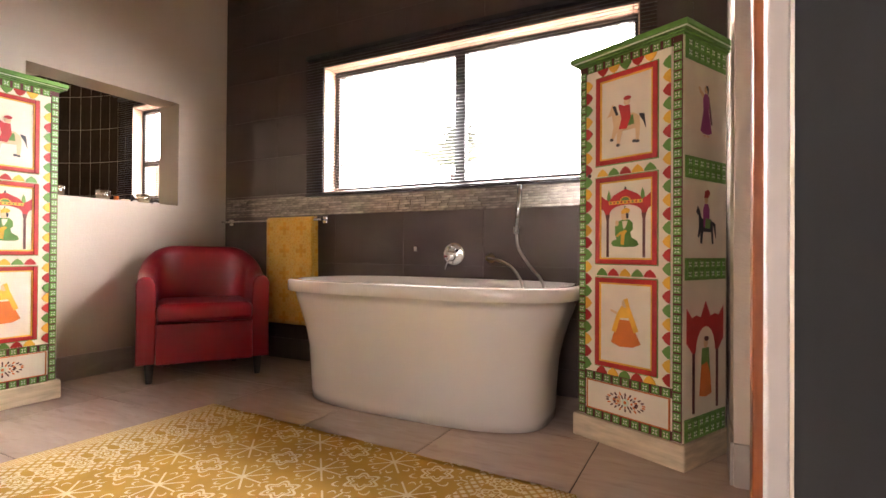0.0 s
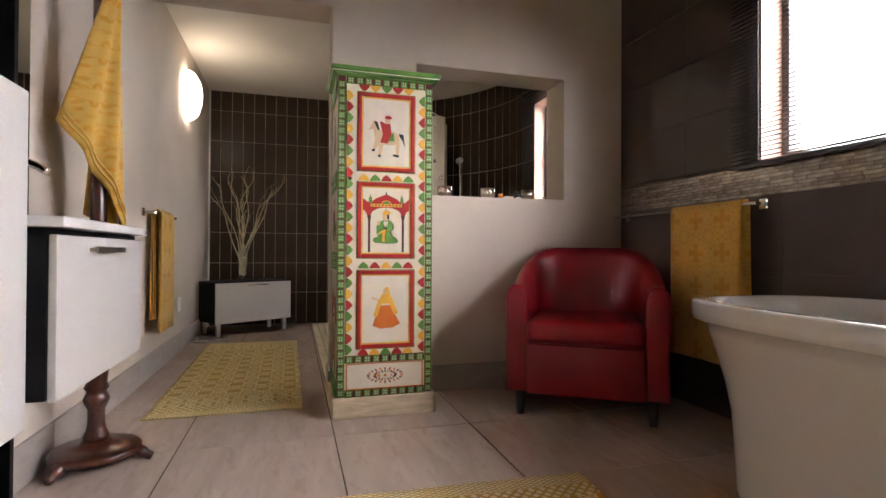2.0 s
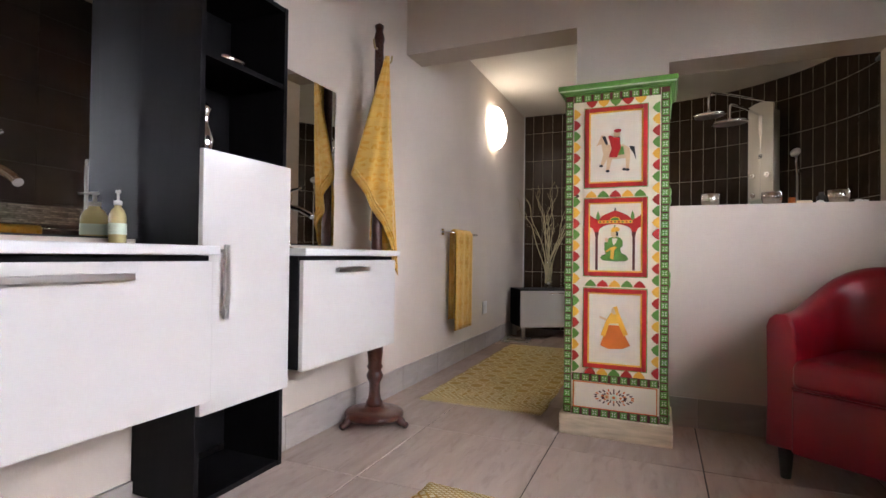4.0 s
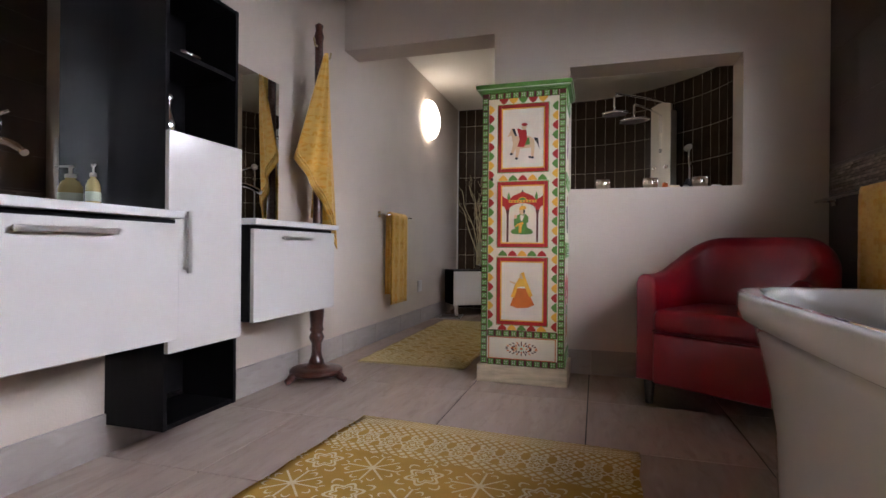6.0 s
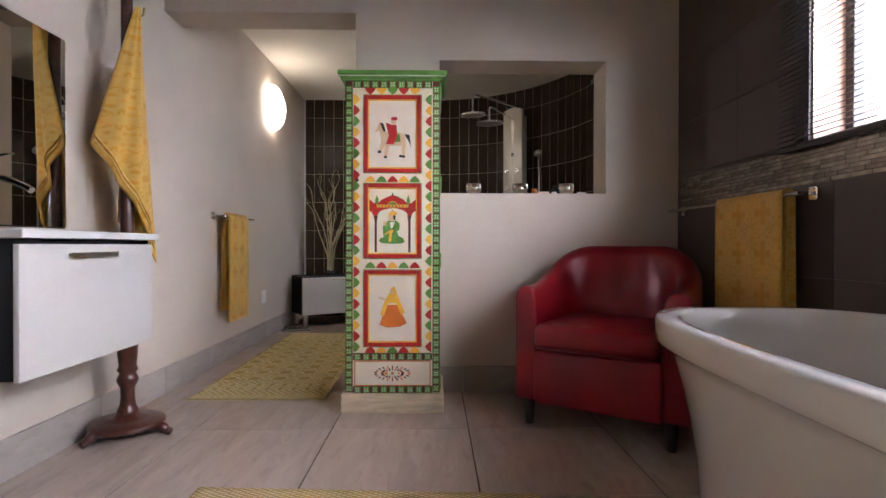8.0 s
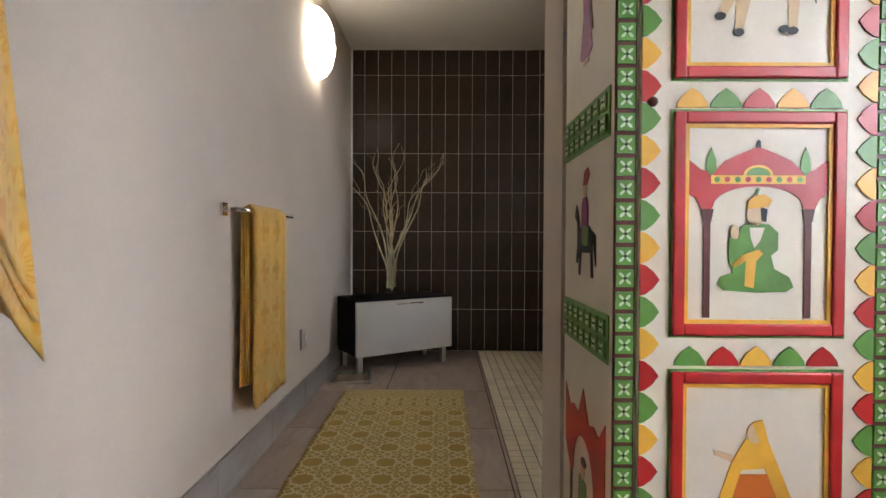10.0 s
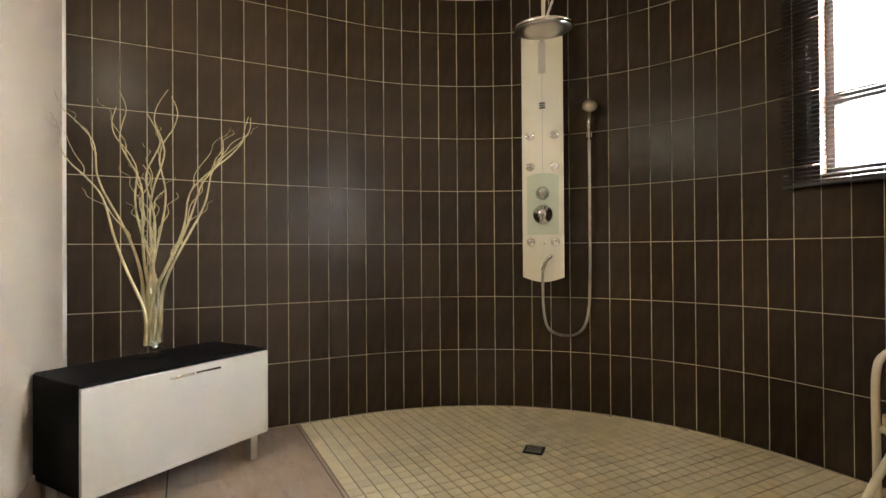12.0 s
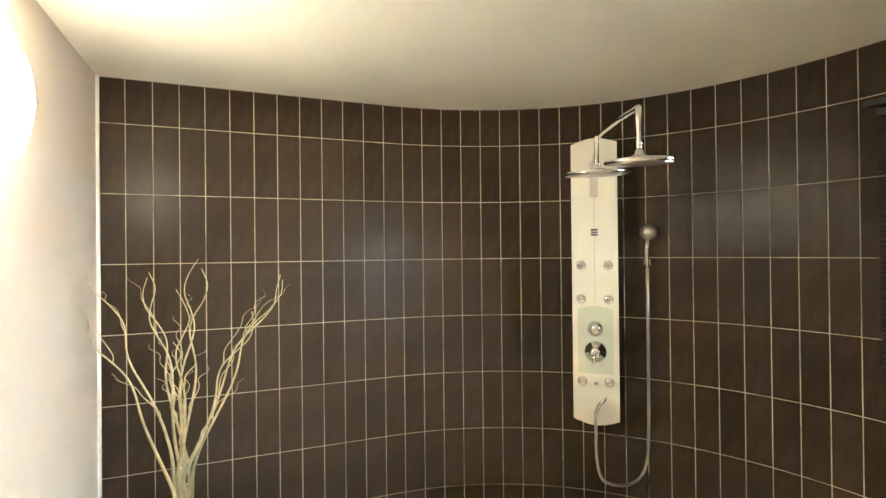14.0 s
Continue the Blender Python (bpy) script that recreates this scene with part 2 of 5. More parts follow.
class Net:
    """Small arithmetic on shader sockets."""

    def __init__(self, m):
        self.t = m.node_tree

    def do(self, op, a, b=0.0, c=0.0):
        n = self.t.nodes.new("ShaderNodeMath")
        n.operation = op
        for i, v in enumerate((a, b, c)):
            if isinstance(v, (int, float)):
                n.inputs[i].default_value = v
            else:
                self.t.links.new(v, n.inputs[i])
        return n.outputs[0]

    def xyz(self):
        co = self.t.nodes.new("ShaderNodeTexCoord")
        s = self.t.nodes.new("ShaderNodeSeparateXYZ")
        self.t.links.new(co.outputs["Object"], s.inputs[0])
        return s.outputs

    def line(self, v, width):
        """1 where |v| is under width, softly."""
        n = self.t.nodes.new("ShaderNodeMapRange")
        n.interpolation_type = "SMOOTHSTEP"
        n.inputs[1].default_value, n.inputs[2].default_value = width * 1.35, width * 0.65
        self.t.links.new(self.do("ABSOLUTE", v), n.inputs[0])
        return n.outputs[0]

    def flower(self, u, v, size, petals, line):
        """A lattice of outlined blossoms, with small crosses in between."""
        a = self.do("SUBTRACT", self.do("FRACT", self.do("DIVIDE", u, size)), 0.5)
        b = self.do("SUBTRACT", self.do("FRACT", self.do("DIVIDE", v, size)), 0.5)
        r = self.do("SQRT", self.do("ADD", self.do("MULTIPLY", a, a), self.do("MULTIPLY", b, b)))
        th = self.do("ARCTAN2", b, a)
        wave = self.do("COSINE", self.do("MULTIPLY", th, petals))
        out = self.line(self.do("SUBTRACT", r, self.do("MULTIPLY_ADD", wave, 0.075, 0.30)), line)
        star = self.do("MULTIPLY", self.line(self.do("SINE", self.do("MULTIPLY", th, petals / 2)), 0.30), self.line(r, 0.20))
        core = self.line(self.do("SUBTRACT", r, 0.07), line * 0.8)
        lattice = self.line(self.do("SUBTRACT", self.do("ADD", self.do("ABSOLUTE", a), self.do("ABSOLUTE", b)), 0.56), line * 0.8)
        m = out
        lattice = self.do("MULTIPLY", lattice, 0.7)
        near = self.line(self.do("SUBTRACT", r, self.do("MULTIPLY_ADD", wave, -0.06, 0.44)), line * 0.9)
        for x in (star, core, lattice, near):
            m = self.do("MAXIMUM", m, x)
        return m

    def stars(self, u, v, size):
        """Eight-rayed stars and outlined blossoms by turns, with sprigs between the rays."""
        p, q = self.do("DIVIDE", u, size), self.do("DIVIDE", v, size)
        odd = self.do("MODULO", self.do("ADD", self.do("ADD", self.do("FLOOR", p), self.do("FLOOR", q)), 100.0), 2.0)
        a, b = self.do("SUBTRACT", self.do("FRACT", p), 0.5), self.do("SUBTRACT", self.do("FRACT", q), 0.5)
        r = self.do("SQRT", self.do("ADD", self.do("MULTIPLY", a, a), self.do("MULTIPLY", b, b)))
        th = self.do("ARCTAN2", b, a)
        eight = self.do("COSINE", self.do("MULTIPLY", th, 8.0))
        rays = self.do("MULTIPLY", self.line(self.do("MULTIPLY", r, self.do("SINE", self.do("MULTIPLY", th, 4.0))), 0.075), self.do("LESS_THAN", r, 0.52))
        sprig = self.line(self.do("SUBTRACT", r, self.do("MULTIPLY_ADD", eight, -0.09, 0.40)), 0.022)
        star = self.do("MAXIMUM", rays, self.do("MULTIPLY", sprig, self.do("LESS_THAN", eight, -0.2)))
        six = self.do("COSINE", self.do("MULTIPLY", th, 6.0))
        ring = self.line(self.do("SUBTRACT", r, self.do("MULTIPLY_ADD", six, 0.055, 0.27)), 0.032)
        ring2 = self.line(self.do("SUBTRACT", r, self.do("MULTIPLY_ADD", six, 0.04, 0.18)), 0.022)
        leaf = self.do("MULTIPLY", self.line(self.do("SUBTRACT", r, self.do("MULTIPLY_ADD", eight, 0.07, 0.45)), 0.025), self.do("GREATER_THAN", eight, -0.3))
        bloom = self.do("MAXIMUM", self.do("MAXIMUM", ring, ring2), leaf)
        return self.do("ADD", self.do("MULTIPLY", odd, star), self.do("MULTIPLY", self.do("SUBTRACT", 1.0, odd), bloom))


def rug_mat(name, base, pale, half, size, stars=False):
    """A block-printed cotton weave: flowers in the field, diamonds in bands at both ends."""
    m = mat(name, base, 0.9, vary=0.14, scale=5, fine=350, bump=0.0022)
    n = Net(m)
    x, y, z = n.xyz()
    flowers = n.stars(x, y, size) if stars else n.flower(x, y, size, 8, 0.035)
    end = n.do("SUBTRACT", half, n.do("ABSOLUTE", x))
    d1 = n.do("SUBTRACT", n.do("FRACT", n.do("DIVIDE", n.do("ADD", x, y), 0.042)), 0.5)
    d2 = n.do("SUBTRACT", n.do("FRACT", n.do("DIVIDE", n.do("SUBTRACT", x, y), 0.042)), 0.5)
    diamonds = n.do("MULTIPLY", n.line(d1, 0.33), n.line(d2, 0.33))
    small = n.flower(n.do("ADD", x, 0.0), y, size * 0.5, 6, 0.05)
    edge = n.do("LESS_THAN", end, 0.17)
    mid = n.do("MULTIPLY", n.do("GREATER_THAN", end, 0.17), n.do("LESS_THAN", end, 0.31))
    band2 = n.do("MULTIPLY", n.do("GREATER_THAN", end, 0.31), n.do("LESS_THAN", end, 0.37))
    field = n.do("GREATER_THAN", end, 0.37)
    hem = n.do("LESS_THAN", end, 0.085)
    f1 = n.do("SUBTRACT", n.do("FRACT", n.do("DIVIDE", n.do("ADD", n.do("MULTIPLY", x, 2.0), y), 0.036)), 0.5)
    f2 = n.do("SUBTRACT", n.do("FRACT", n.do("DIVIDE", n.do("SUBTRACT", n.do("MULTIPLY", x, 2.0), y), 0.036)), 0.5)
    net = n.do("MULTIPLY", n.do("MULTIPLY", n.line(f1, 0.36), n.line(f2, 0.36)), hem)
    p = n.do("MAXIMUM", net, n.do("MULTIPLY", n.do("SUBTRACT", edge, hem), diamonds))
    for k, w in ((mid, small), (band2, diamonds), (field, flowers)):
        p = n.do("MAXIMUM", p, n.do("MULTIPLY", k, w))
    t = m.node_tree
    b = t.nodes["Principled BSDF"]
    old = b.inputs["Base Color"].links[0].from_socket
    wear = t.nodes.new("ShaderNodeTexNoise")
    wear.inputs["Scale"].default_value = 60
    co = t.nodes.new("ShaderNodeTexCoord")
    t.links.new(co.outputs["Object"], wear.inputs[0])
    worn = n.do("MULTIPLY", p, n.do("MULTIPLY_ADD", wear.outputs[0], 0.6, 0.6))
    mix = t.nodes.new("ShaderNodeMix")
    mix.data_type = "RGBA"
    mix.clamp_factor = True
    t.links.new(worn, mix.inputs[0])
    t.links.new(old, mix.inputs[6])
    mix.inputs[7].default_value = (*pale, 1)
    t.links.new(mix.outputs[2], b.inputs["Base Color"])
    b.inputs["Specular IOR Level"].default_value = 0.1
    return m


RUG = rug_mat("yellow_printed_cotton", (0.52, 0.30, 0.06), (0.80, 0.70, 0.46), 1.0, 0.20, True)
RUNNER = rug_mat("pale_printed_cotton", (0.46, 0.31, 0.09), (0.74, 0.64, 0.38), 1.085, 0.16)


def towel_mat():
    """Terry with a sunken daisy pattern."""
    m = mat("yellow_terry", (0.70, 0.34, 0.036), 0.95, vary=0.12, scale=12, fine=500, bump=0.0025)
    n = Net(m)
    x, y, z = n.xyz()
    f = n.flower(n.do("ADD", x, n.do("MULTIPLY", y, 0.5)), z, 0.17, 12, 0.09)
    t = m.node_tree
    b = t.nodes["Principled BSDF"]
    old = b.inputs["Base Color"].links[0].from_socket
    mix = t.nodes.new("ShaderNodeMix")
    mix.data_type = "RGBA"
    t.links.new(n.do("MULTIPLY", f, 0.5), mix.inputs[0])
    t.links.new(old, mix.inputs[6])
    mix.inputs[7].default_value = (0.80, 0.56, 0.16, 1)
    t.links.new(mix.outputs[2], b.inputs["Base Color"])
    b.inputs["Specular IOR Level"].default_value = 0.08
    b.inputs["Sheen Weight"].default_value = 0.3
    return m


TERRY = towel_mat()

# ---- mesh helpers ----


def bm_box(x0, x1, y0, y1, z0, z1, bevel=0.0, bm=None, seg=2):
    own = bmesh.new()
    bmesh.ops.create_cube(own, size=1, matrix=Matrix.Translation(((x0 + x1) / 2, (y0 + y1) / 2, (z0 + z1) / 2)) @ Matrix.Diagonal((x1 - x0, y1 - y0, z1 - z0, 1)))
    if bevel:
        bmesh.ops.bevel(own, geom=own.edges[:], offset=bevel, segments=seg, affect="EDGES", profile=0.5)
    if bm is None:
        return own
    return joined(bm, own)


def joined(bm, other, m=None):
    me = bpy.data.meshes.new("tmp")
    if m is not None:
        other.transform(m)
    other.to_mesh(me)
    other.free()
    bm.from_mesh(me)
    bpy.data.meshes.remove(me)
    return bm


def bm_lathe(profile, steps=24, bm=None, m=None):
    """Turns (radius, height) pairs round z."""
    own = bmesh.new()
    rings = []
    for r, h in profile:
        if r < 1e-5:
            rings.append([own.verts.new((0, 0, h))])
        else:
            rings.append([own.verts.new((r * math.cos(2 * math.pi * i / steps), r * math.sin(2 * math.pi * i / steps), h)) for i in range(steps)])
    for a, b in zip(rings, rings[1:]):
        for i in range(steps):
            j = (i + 1) % steps
            if len(a) == 1 and len(b) == 1:
                continue
            if len(a) == 1:
                own.faces.new((a[0], b[j], b[i]))
            elif len(b) == 1:
                own.faces.new((a[i], a[j], b[0]))
            else:
                own.faces.new((a[i], a[j], b[j], b[i]))
    for ring, flip in ((rings[0], True), (rings[-1], False)):
        if len(ring) > 2:
            own.faces.new(ring[::-1] if flip else ring)
    bmesh.ops.recalc_face_normals(own, faces=own.faces[:])
    for f in own.faces:
        f.smooth = True
    if m is not None:
        own.transform(m)
    return own if bm is None else joined(bm, own)


def bm_tube(points, radius, steps=8, bm=None):
    """A round tube along points; radius is a number or one per point."""
    own = bmesh.new()
    pts = [Vector(p) for p in points]
    rad = radius if isinstance(radius, (list, tuple)) else [radius] * len(pts)
    side = None
    rings = []
    for i, p in enumerate(pts):
        d = (pts[min(i + 1, len(pts) - 1)] - pts[max(i - 1, 0)]).normalized()
        if side is None:
            side = d.orthogonal().normalized()
        side = (side - d * side.dot(d)).normalized()
        up = d.cross(side)
        rings.append([own.verts.new(p + (side * math.cos(a) + up * math.sin(a)) * rad[i]) for a in (2 * math.pi * k / steps for k in range(steps))])
    for a, b in zip(rings, rings[1:]):
        for k in range(steps):
            j = (k + 1) % steps
            own.faces.new((a[k], a[j], b[j], b[k]))
    own.faces.new(rings[0][::-1])
    own.faces.new(rings[-1])
    bmesh.ops.recalc_face_normals(own, faces=own.faces[:])
    for f in own.faces:
        f.smooth = len(f.verts) == 4
    return own if bm is None else joined(bm, own)


def spline(points, n=8):
    """A smooth run of places through the points."""
    p = [Vector(q) for q in points]
    p = [p[0] * 2 - p[1]] + p + [p[-1] * 2 - p[-2]]
    out = []
    for i in range(1, len(p) - 2):
        for k in range(n):
            t = k / n
            out.append(0.5 * (2 * p[i] + (p[i + 1] - p[i - 1]) * t + (2 * p[i - 1] - 5 * p[i] + 4 * p[i + 1] - p[i + 2]) * t * t + (3 * p[i] - p[i - 1] - 3 * p[i + 1] + p[i + 2]) * t ** 3))
    out.append(p[-2])
    return out


def bm_plate(outline, depth, bm=None, m=None):
    """A flat plate in x, z with that outline, from y = 0 to y = -depth."""
    own = bmesh.new()
    a = [own.verts.new((x, 0, z)) for x, z in outline]
    b = [own.verts.new((x, -depth, z)) for x, z in outline]
    own.faces.new(a)
    own.faces.new(b[::-1])
    for i in range(len(a)):
        j = (i + 1) % len(a)
        own.faces.new((a[i], b[i], b[j], a[j]))
    bmesh.ops.recalc_face_normals(own, faces=own.faces[:])
    if m is not None:
        own.transform(m)
    return own if bm is None else joined(bm, own)


def ellipse(cx, cz, a, b, n=14, turn=0.0):
    c, s = math.cos(radians(turn)), math.sin(radians(turn))
    return [(cx + a * math.cos(t) * c - b * math.sin(t) * s, cz + a * math.cos(t) * s + b * math.sin(t) * c) for t in (2 * math.pi * i / n for i in range(n))]


def bm_sheet(f, nu, nv, thick):
    """A cloth from f(u, v), with thickness."""
    own = bmesh.new()
    g = [[own.verts.new(f(i / nu, j / nv)) for j in range(nv + 1)] for i in range(nu + 1)]
    for i in range(nu):
        for j in range(nv):
            own.faces.new((g[i][j], g[i + 1][j], g[i + 1][j + 1], g[i][j + 1]))
    bmesh.ops.recalc_face_normals(own, faces=own.faces[:])
    bmesh.ops.solidify(own, geom=own.faces[:], thickness=thick)
    for q in own.faces:
        q.smooth = True
    return own


def mesh_of(name, bm, material):
    me = bpy.data.meshes.new(name)
    bm.to_mesh(me)
    bm.free()
    for x in material if isinstance(material, (list, tuple)) else [material]:
        me.materials.append(x)
    return me


def part(name, bm, material, parent, label=""):
    ob = new(name, mesh_of(name, bm, material))
    ob.parent = parent
    return tagged(ob, label)


def thing(name, label, category, m=None, group="", kind=""):
    ob = new(name)
    ob.empty_display_size = 0.1
    if m is not None:
        ob.matrix_world = m
    return tagged(ob, label, category, group, kind)


def structure(name, bm, material, label, category="wall"):
    return tagged(new(name, mesh_of(name, bm, material)), label, category, kind="structure")


def piece(name, me, parent, m):
    ob = new(name, me)
    ob.parent = parent
    ob.matrix_world = m
    return ob


def smooth(bm):
    for f in bm.faces:
        f.smooth = True
    return bm

# ---- structure ----
WEST, NORTH, SOUTH, EAST = -2.662, 4.179, 1.10, 1.17   # wall faces of the bathroom
BACK = -2.90                                            # shower side of the partition
TOP, LOW = 3.10, 2.675                                  # ceilings
ARC, RAD = Vector((-4.2, 2.55, 0)), 1.70                # curved shower wall
FAR = ARC.x - RAD

DX0, DX1 = 0.27, 1.09                                   # doorway through which the walk comes in
bm = bm_box(-6.2, DX0, 0.85, SOUTH, -0.1, TOP)
bm_box(DX1, 1.5, 0.85, SOUTH, -0.1, TOP, bm=bm)
bm_box(DX0, DX1, 0.85, SOUTH, 2.06, TOP, bm=bm)
structure("wall_south", bm, PLASTER, "pale beige plastered wall behind the vanities with a doorway")

# the unseen room in front of the doorway, closed round; window assumed, for the fill
AX0, AX1, AY = -1.2, 2.3, -1.6
bm = bm_box(AX0 - 0.15, AX0, AY, 0.85, -0.1, 2.7)
bm_box(AX1, AX1 + 0.15, AY, 0.85, -0.1, 2.7, bm=bm)
bm_box(AX0 - 0.15, -0.5, AY - 0.2, AY, -0.1, 2.7, bm=bm)
bm_box(1.7, AX1 + 0.15, AY - 0.2, AY, -0.1, 2.7, bm=bm)
bm_box(-0.5, 1.7, AY - 0.2, AY, -0.1, 0.5, bm=bm)
bm_box(-0.5, 1.7, AY - 0.2, AY, 2.2, 2.7, bm=bm)
structure("wall_anteroom", bm, PLASTER, "pale beige plastered walls of the unseen room before the bathroom, with an assumed window")
structure("ceiling_anteroom", bm_box(AX0 - 0.15, AX1 + 0.15, AY - 0.2, 0.849, 2.7, 2.8), CEIL_WHITE, "plain white ceiling of the unseen room before the bathroom", "ceiling")
structure("floor_anteroom", bm_box(AX0 - 0.15, AX1 + 0.15, AY - 0.2, 0.849, -0.2, -0.002), TRAV, "grey beige tiled floor of the unseen room before the bathroom", "floor")

bm = bm_box(BACK, WEST, SOUTH, 2.235, 2.27, TOP)        # lintel over the passage
bm_box(BACK, WEST, 2.235, 2.735, -0.1, TOP, bm=bm)
bm_box(BACK, WEST, 2.735, 3.74, -0.1, 1.196, bm=bm)
bm_box(BACK, WEST, 2.735, 3.74, 1.993, TOP, bm=bm)
bm_box(BACK, WEST, 3.74, NORTH + 0.3, -0.1, TOP, bm=bm)
structure("wall_west", bm, PLASTER, "pale beige plastered partition with a doorway and a hatch")

WX0, WX1, WZ0, WZ1 = -1.59, 0.67, 1.295, 2.25
bm = bm_box(WEST, WX0, NORTH + 0.012, NORTH + 0.26, -0.1, TOP)
bm_box(WX1, 1.5, NORTH + 0.012, NORTH + 0.26, -0.1, TOP, bm=bm)
bm_box(WX0, WX1, NORTH + 0.012, NORTH + 0.26, -0.1, WZ0, bm=bm)
bm_box(WX0, WX1, NORTH + 0.012, NORTH + 0.26, WZ1, TOP, bm=bm)
wall_north = structure("wall_north", bm, GROUT_DARK, "dark brown tiled wall behind the bath")

VX0, VX1, VZ0, VZ1 = -4.175, -3.43, 1.356, 2.29
SN = ARC.y + RAD
bm = bm_box(ARC.x, VX0, SN + 0.008, SN + 0.25, -0.1, LOW)
bm_box(VX1, BACK, SN + 0.008, SN + 0.25, -0.1, LOW, bm=bm)
bm_box(VX0, VX1, SN + 0.008, SN + 0.25, -0.1, VZ0, bm=bm)
bm_box(VX0, VX1, SN + 0.008, SN + 0.25, VZ1, LOW, bm=bm)
# curved part and its straight run to the south wall
own = bmesh.new()
path = [(FAR - 0.008, SOUTH - 0.05), (FAR - 0.008, ARC.y)]
path += [(ARC.x - (RAD + 0.008) * math.cos(a), ARC.y + (RAD + 0.008) * math.sin(a)) for a in (radians(90 * i / 40) for i in range(1, 41))]
outer = [(FAR - 0.2, SOUTH - 0.05), (FAR - 0.2, ARC.y)]
outer += [(ARC.x - (RAD + 0.2) * math.cos(a), ARC.y + (RAD + 0.2) * math.sin(a)) for a in (radians(90 * i / 40) for i in range(1, 41))]
rows4 = [[own.verts.new((x, y, z)) for x, y in run] for run, z in ((path, -0.1), (path, LOW), (outer, LOW), (outer, -0.1))]
for k in range(4):
    a, b = rows4[k], rows4[(k + 1) % 4]
    for i in range(len(path) - 1):
        own.faces.new((a[i], a[i + 1], b[i + 1], b[i]))
own.faces.new([r[0] for r in rows4])
own.faces.new([r[-1] for r in rows4][::-1])
bmesh.ops.recalc_face_normals(own, faces=own.faces[:])
joined(bm, own)
wall_shower = structure("wall_shower", bm, GROUT, "curved shower wall of tall dark brown tiles")

bm = bm_box(EAST, EAST + 0.2, 0.85, 2.60, -0.1, TOP)
bm_box(EAST, EAST + 0.2, 3.33, NORTH, -0.1, TOP, bm=bm)
bm_box(EAST, EAST + 0.2, 2.60, 3.33, 2.1, TOP, bm=bm)
bm_box(1.094, EAST, 3.33, NORTH + 0.01, -0.1, TOP, bm=bm)
# unseen box behind the opening, added to keep the sun from leaking in
bm_box(EAST + 0.5, EAST + 0.6, 2.3, 3.6, -0.1, 2.4, bm=bm)
bm_box(EAST + 0.2, EAST + 0.6, 2.2, 2.3, -0.1, 2.4, bm=bm)
bm_box(EAST + 0.2, EAST + 0.6, 3.6, 3.7, -0.1, 2.4, bm=bm)
bm_box(EAST + 0.2, EAST + 0.6, 2.2, 3.7, 2.4, 2.5, bm=bm)
structure("wall_east", bm, PLASTER, "pale beige plastered wall with the entrance")

bm = bm_box(BACK + 0.12, EAST + 0.2, 0.85, NORTH + 0.26, TOP, TOP + 0.12)
structure("ceiling", bm, CEIL_WOOD, "warm wooden ceiling over the bathroom", "ceiling")
bm = bm_box(-6.2, BACK + 0.004, 0.85, SN + 0.25, LOW, LOW + 0.12)
structure("ceiling_shower", bm, CEIL_WHITE, "plain cream painted ceiling over the shower", "ceiling")
floor = structure("floor", bm_box(-6.2, 1.9, 0.85, 4.6, -0.2, -0.004), TRAV_GROUT, "grey beige travertine tiled floor", "floor")

# skirting tiles
skirting = structure("baseboard", bm_box(-2.61, 0.25, SOUTH, SOUTH + 0.004, 0.002, 0.15), TRAV_GROUT, "travertine tile skirting along the walls", "skirting")


def skirt_run(x0, y0, x1, y1, height=0.157):
    d = Vector((x1 - x0, y1 - y0, 0))
    n = max(1, round(d.length / 0.6))
    me = mesh_of("skirting_tile", bm_box(0.001, d.length / n - 0.001, 0, 0.012, 0, height, 0.0015, seg=1), SKIRT)
    for i in range(n):
        p = Vector((x0, y0, 0)) + d * (i / n)
        piece("skirting_tile", me, skirting, pose(p.x, p.y, 0, 0, 0, math.degrees(math.atan2(d.y, d.x))))


skirt_run(-5.55, SOUTH, 0.26, SOUTH)
skirt_run(WEST, NORTH, WEST, 2.235)
skirt_run(WEST, 2.235, BACK, 2.235)
skirt_run(1.094, 3.33, 1.094, NORTH)
skirt_run(EAST, 3.33, 1.094, 3.33)

# ---- windows ----


def window(name, x0, x1, z0, z1, y, mullions, rails, label):
    """Reveal, dark frame with bars, glass and a sill; y is the wall's inner face."""
    w = thing(name, label, "window", kind="structure")
    r = bmesh.new()
    for a in ((x0, x0 + 0.008, z0, z1), (x1 - 0.008, x1, z0, z1), (x0, x1, z1 - 0.008, z1), (x0, x1, z0, z0 + 0.008)):
        bm_box(a[0], a[1], y + 0.002, y + 0.262, a[2], a[3], bm=r)
    part("reveal", r, REVEAL, w, "peach painted window reveal")
    f = bmesh.new()
    ya, yb = y + 0.13, y + 0.175
    t = 0.045
    for a in ((x0, x0 + t, z0, z1), (x1 - t, x1, z0, z1), (x0, x1, z1 - t, z1), (x0, x1, z0, z0 + t)):
        bm_box(a[0], a[1], ya, yb, a[2], a[3], 0.004, f)
    part("window_frame", f, WINFRAME, w)
    xs = [x0 + t] + [v for m_ in mullions for v in (m_ - 0.04, m_ + 0.04)] + [x1 - t]
    for m_ in mullions:
        part("mullion", bm_box(m_ - 0.04, m_ + 0.04, ya - 0.005, yb + 0.005, z0 + t, z1 - t, 0.004), WINFRAME, w)
    for z in rails:
        part("transom", bm_box(x0 + t, x1 - t, ya - 0.003, yb + 0.003, z - 0.028, z + 0.028, 0.004), WINFRAME, w)
    for i in range(0, len(xs), 2):
        g = part("pane", bm_box(xs[i], xs[i + 1], ya + 0.02, ya + 0.024, z0 + t, z1 - t), GLASS, w)
        g.visible_shadow = False
    return w


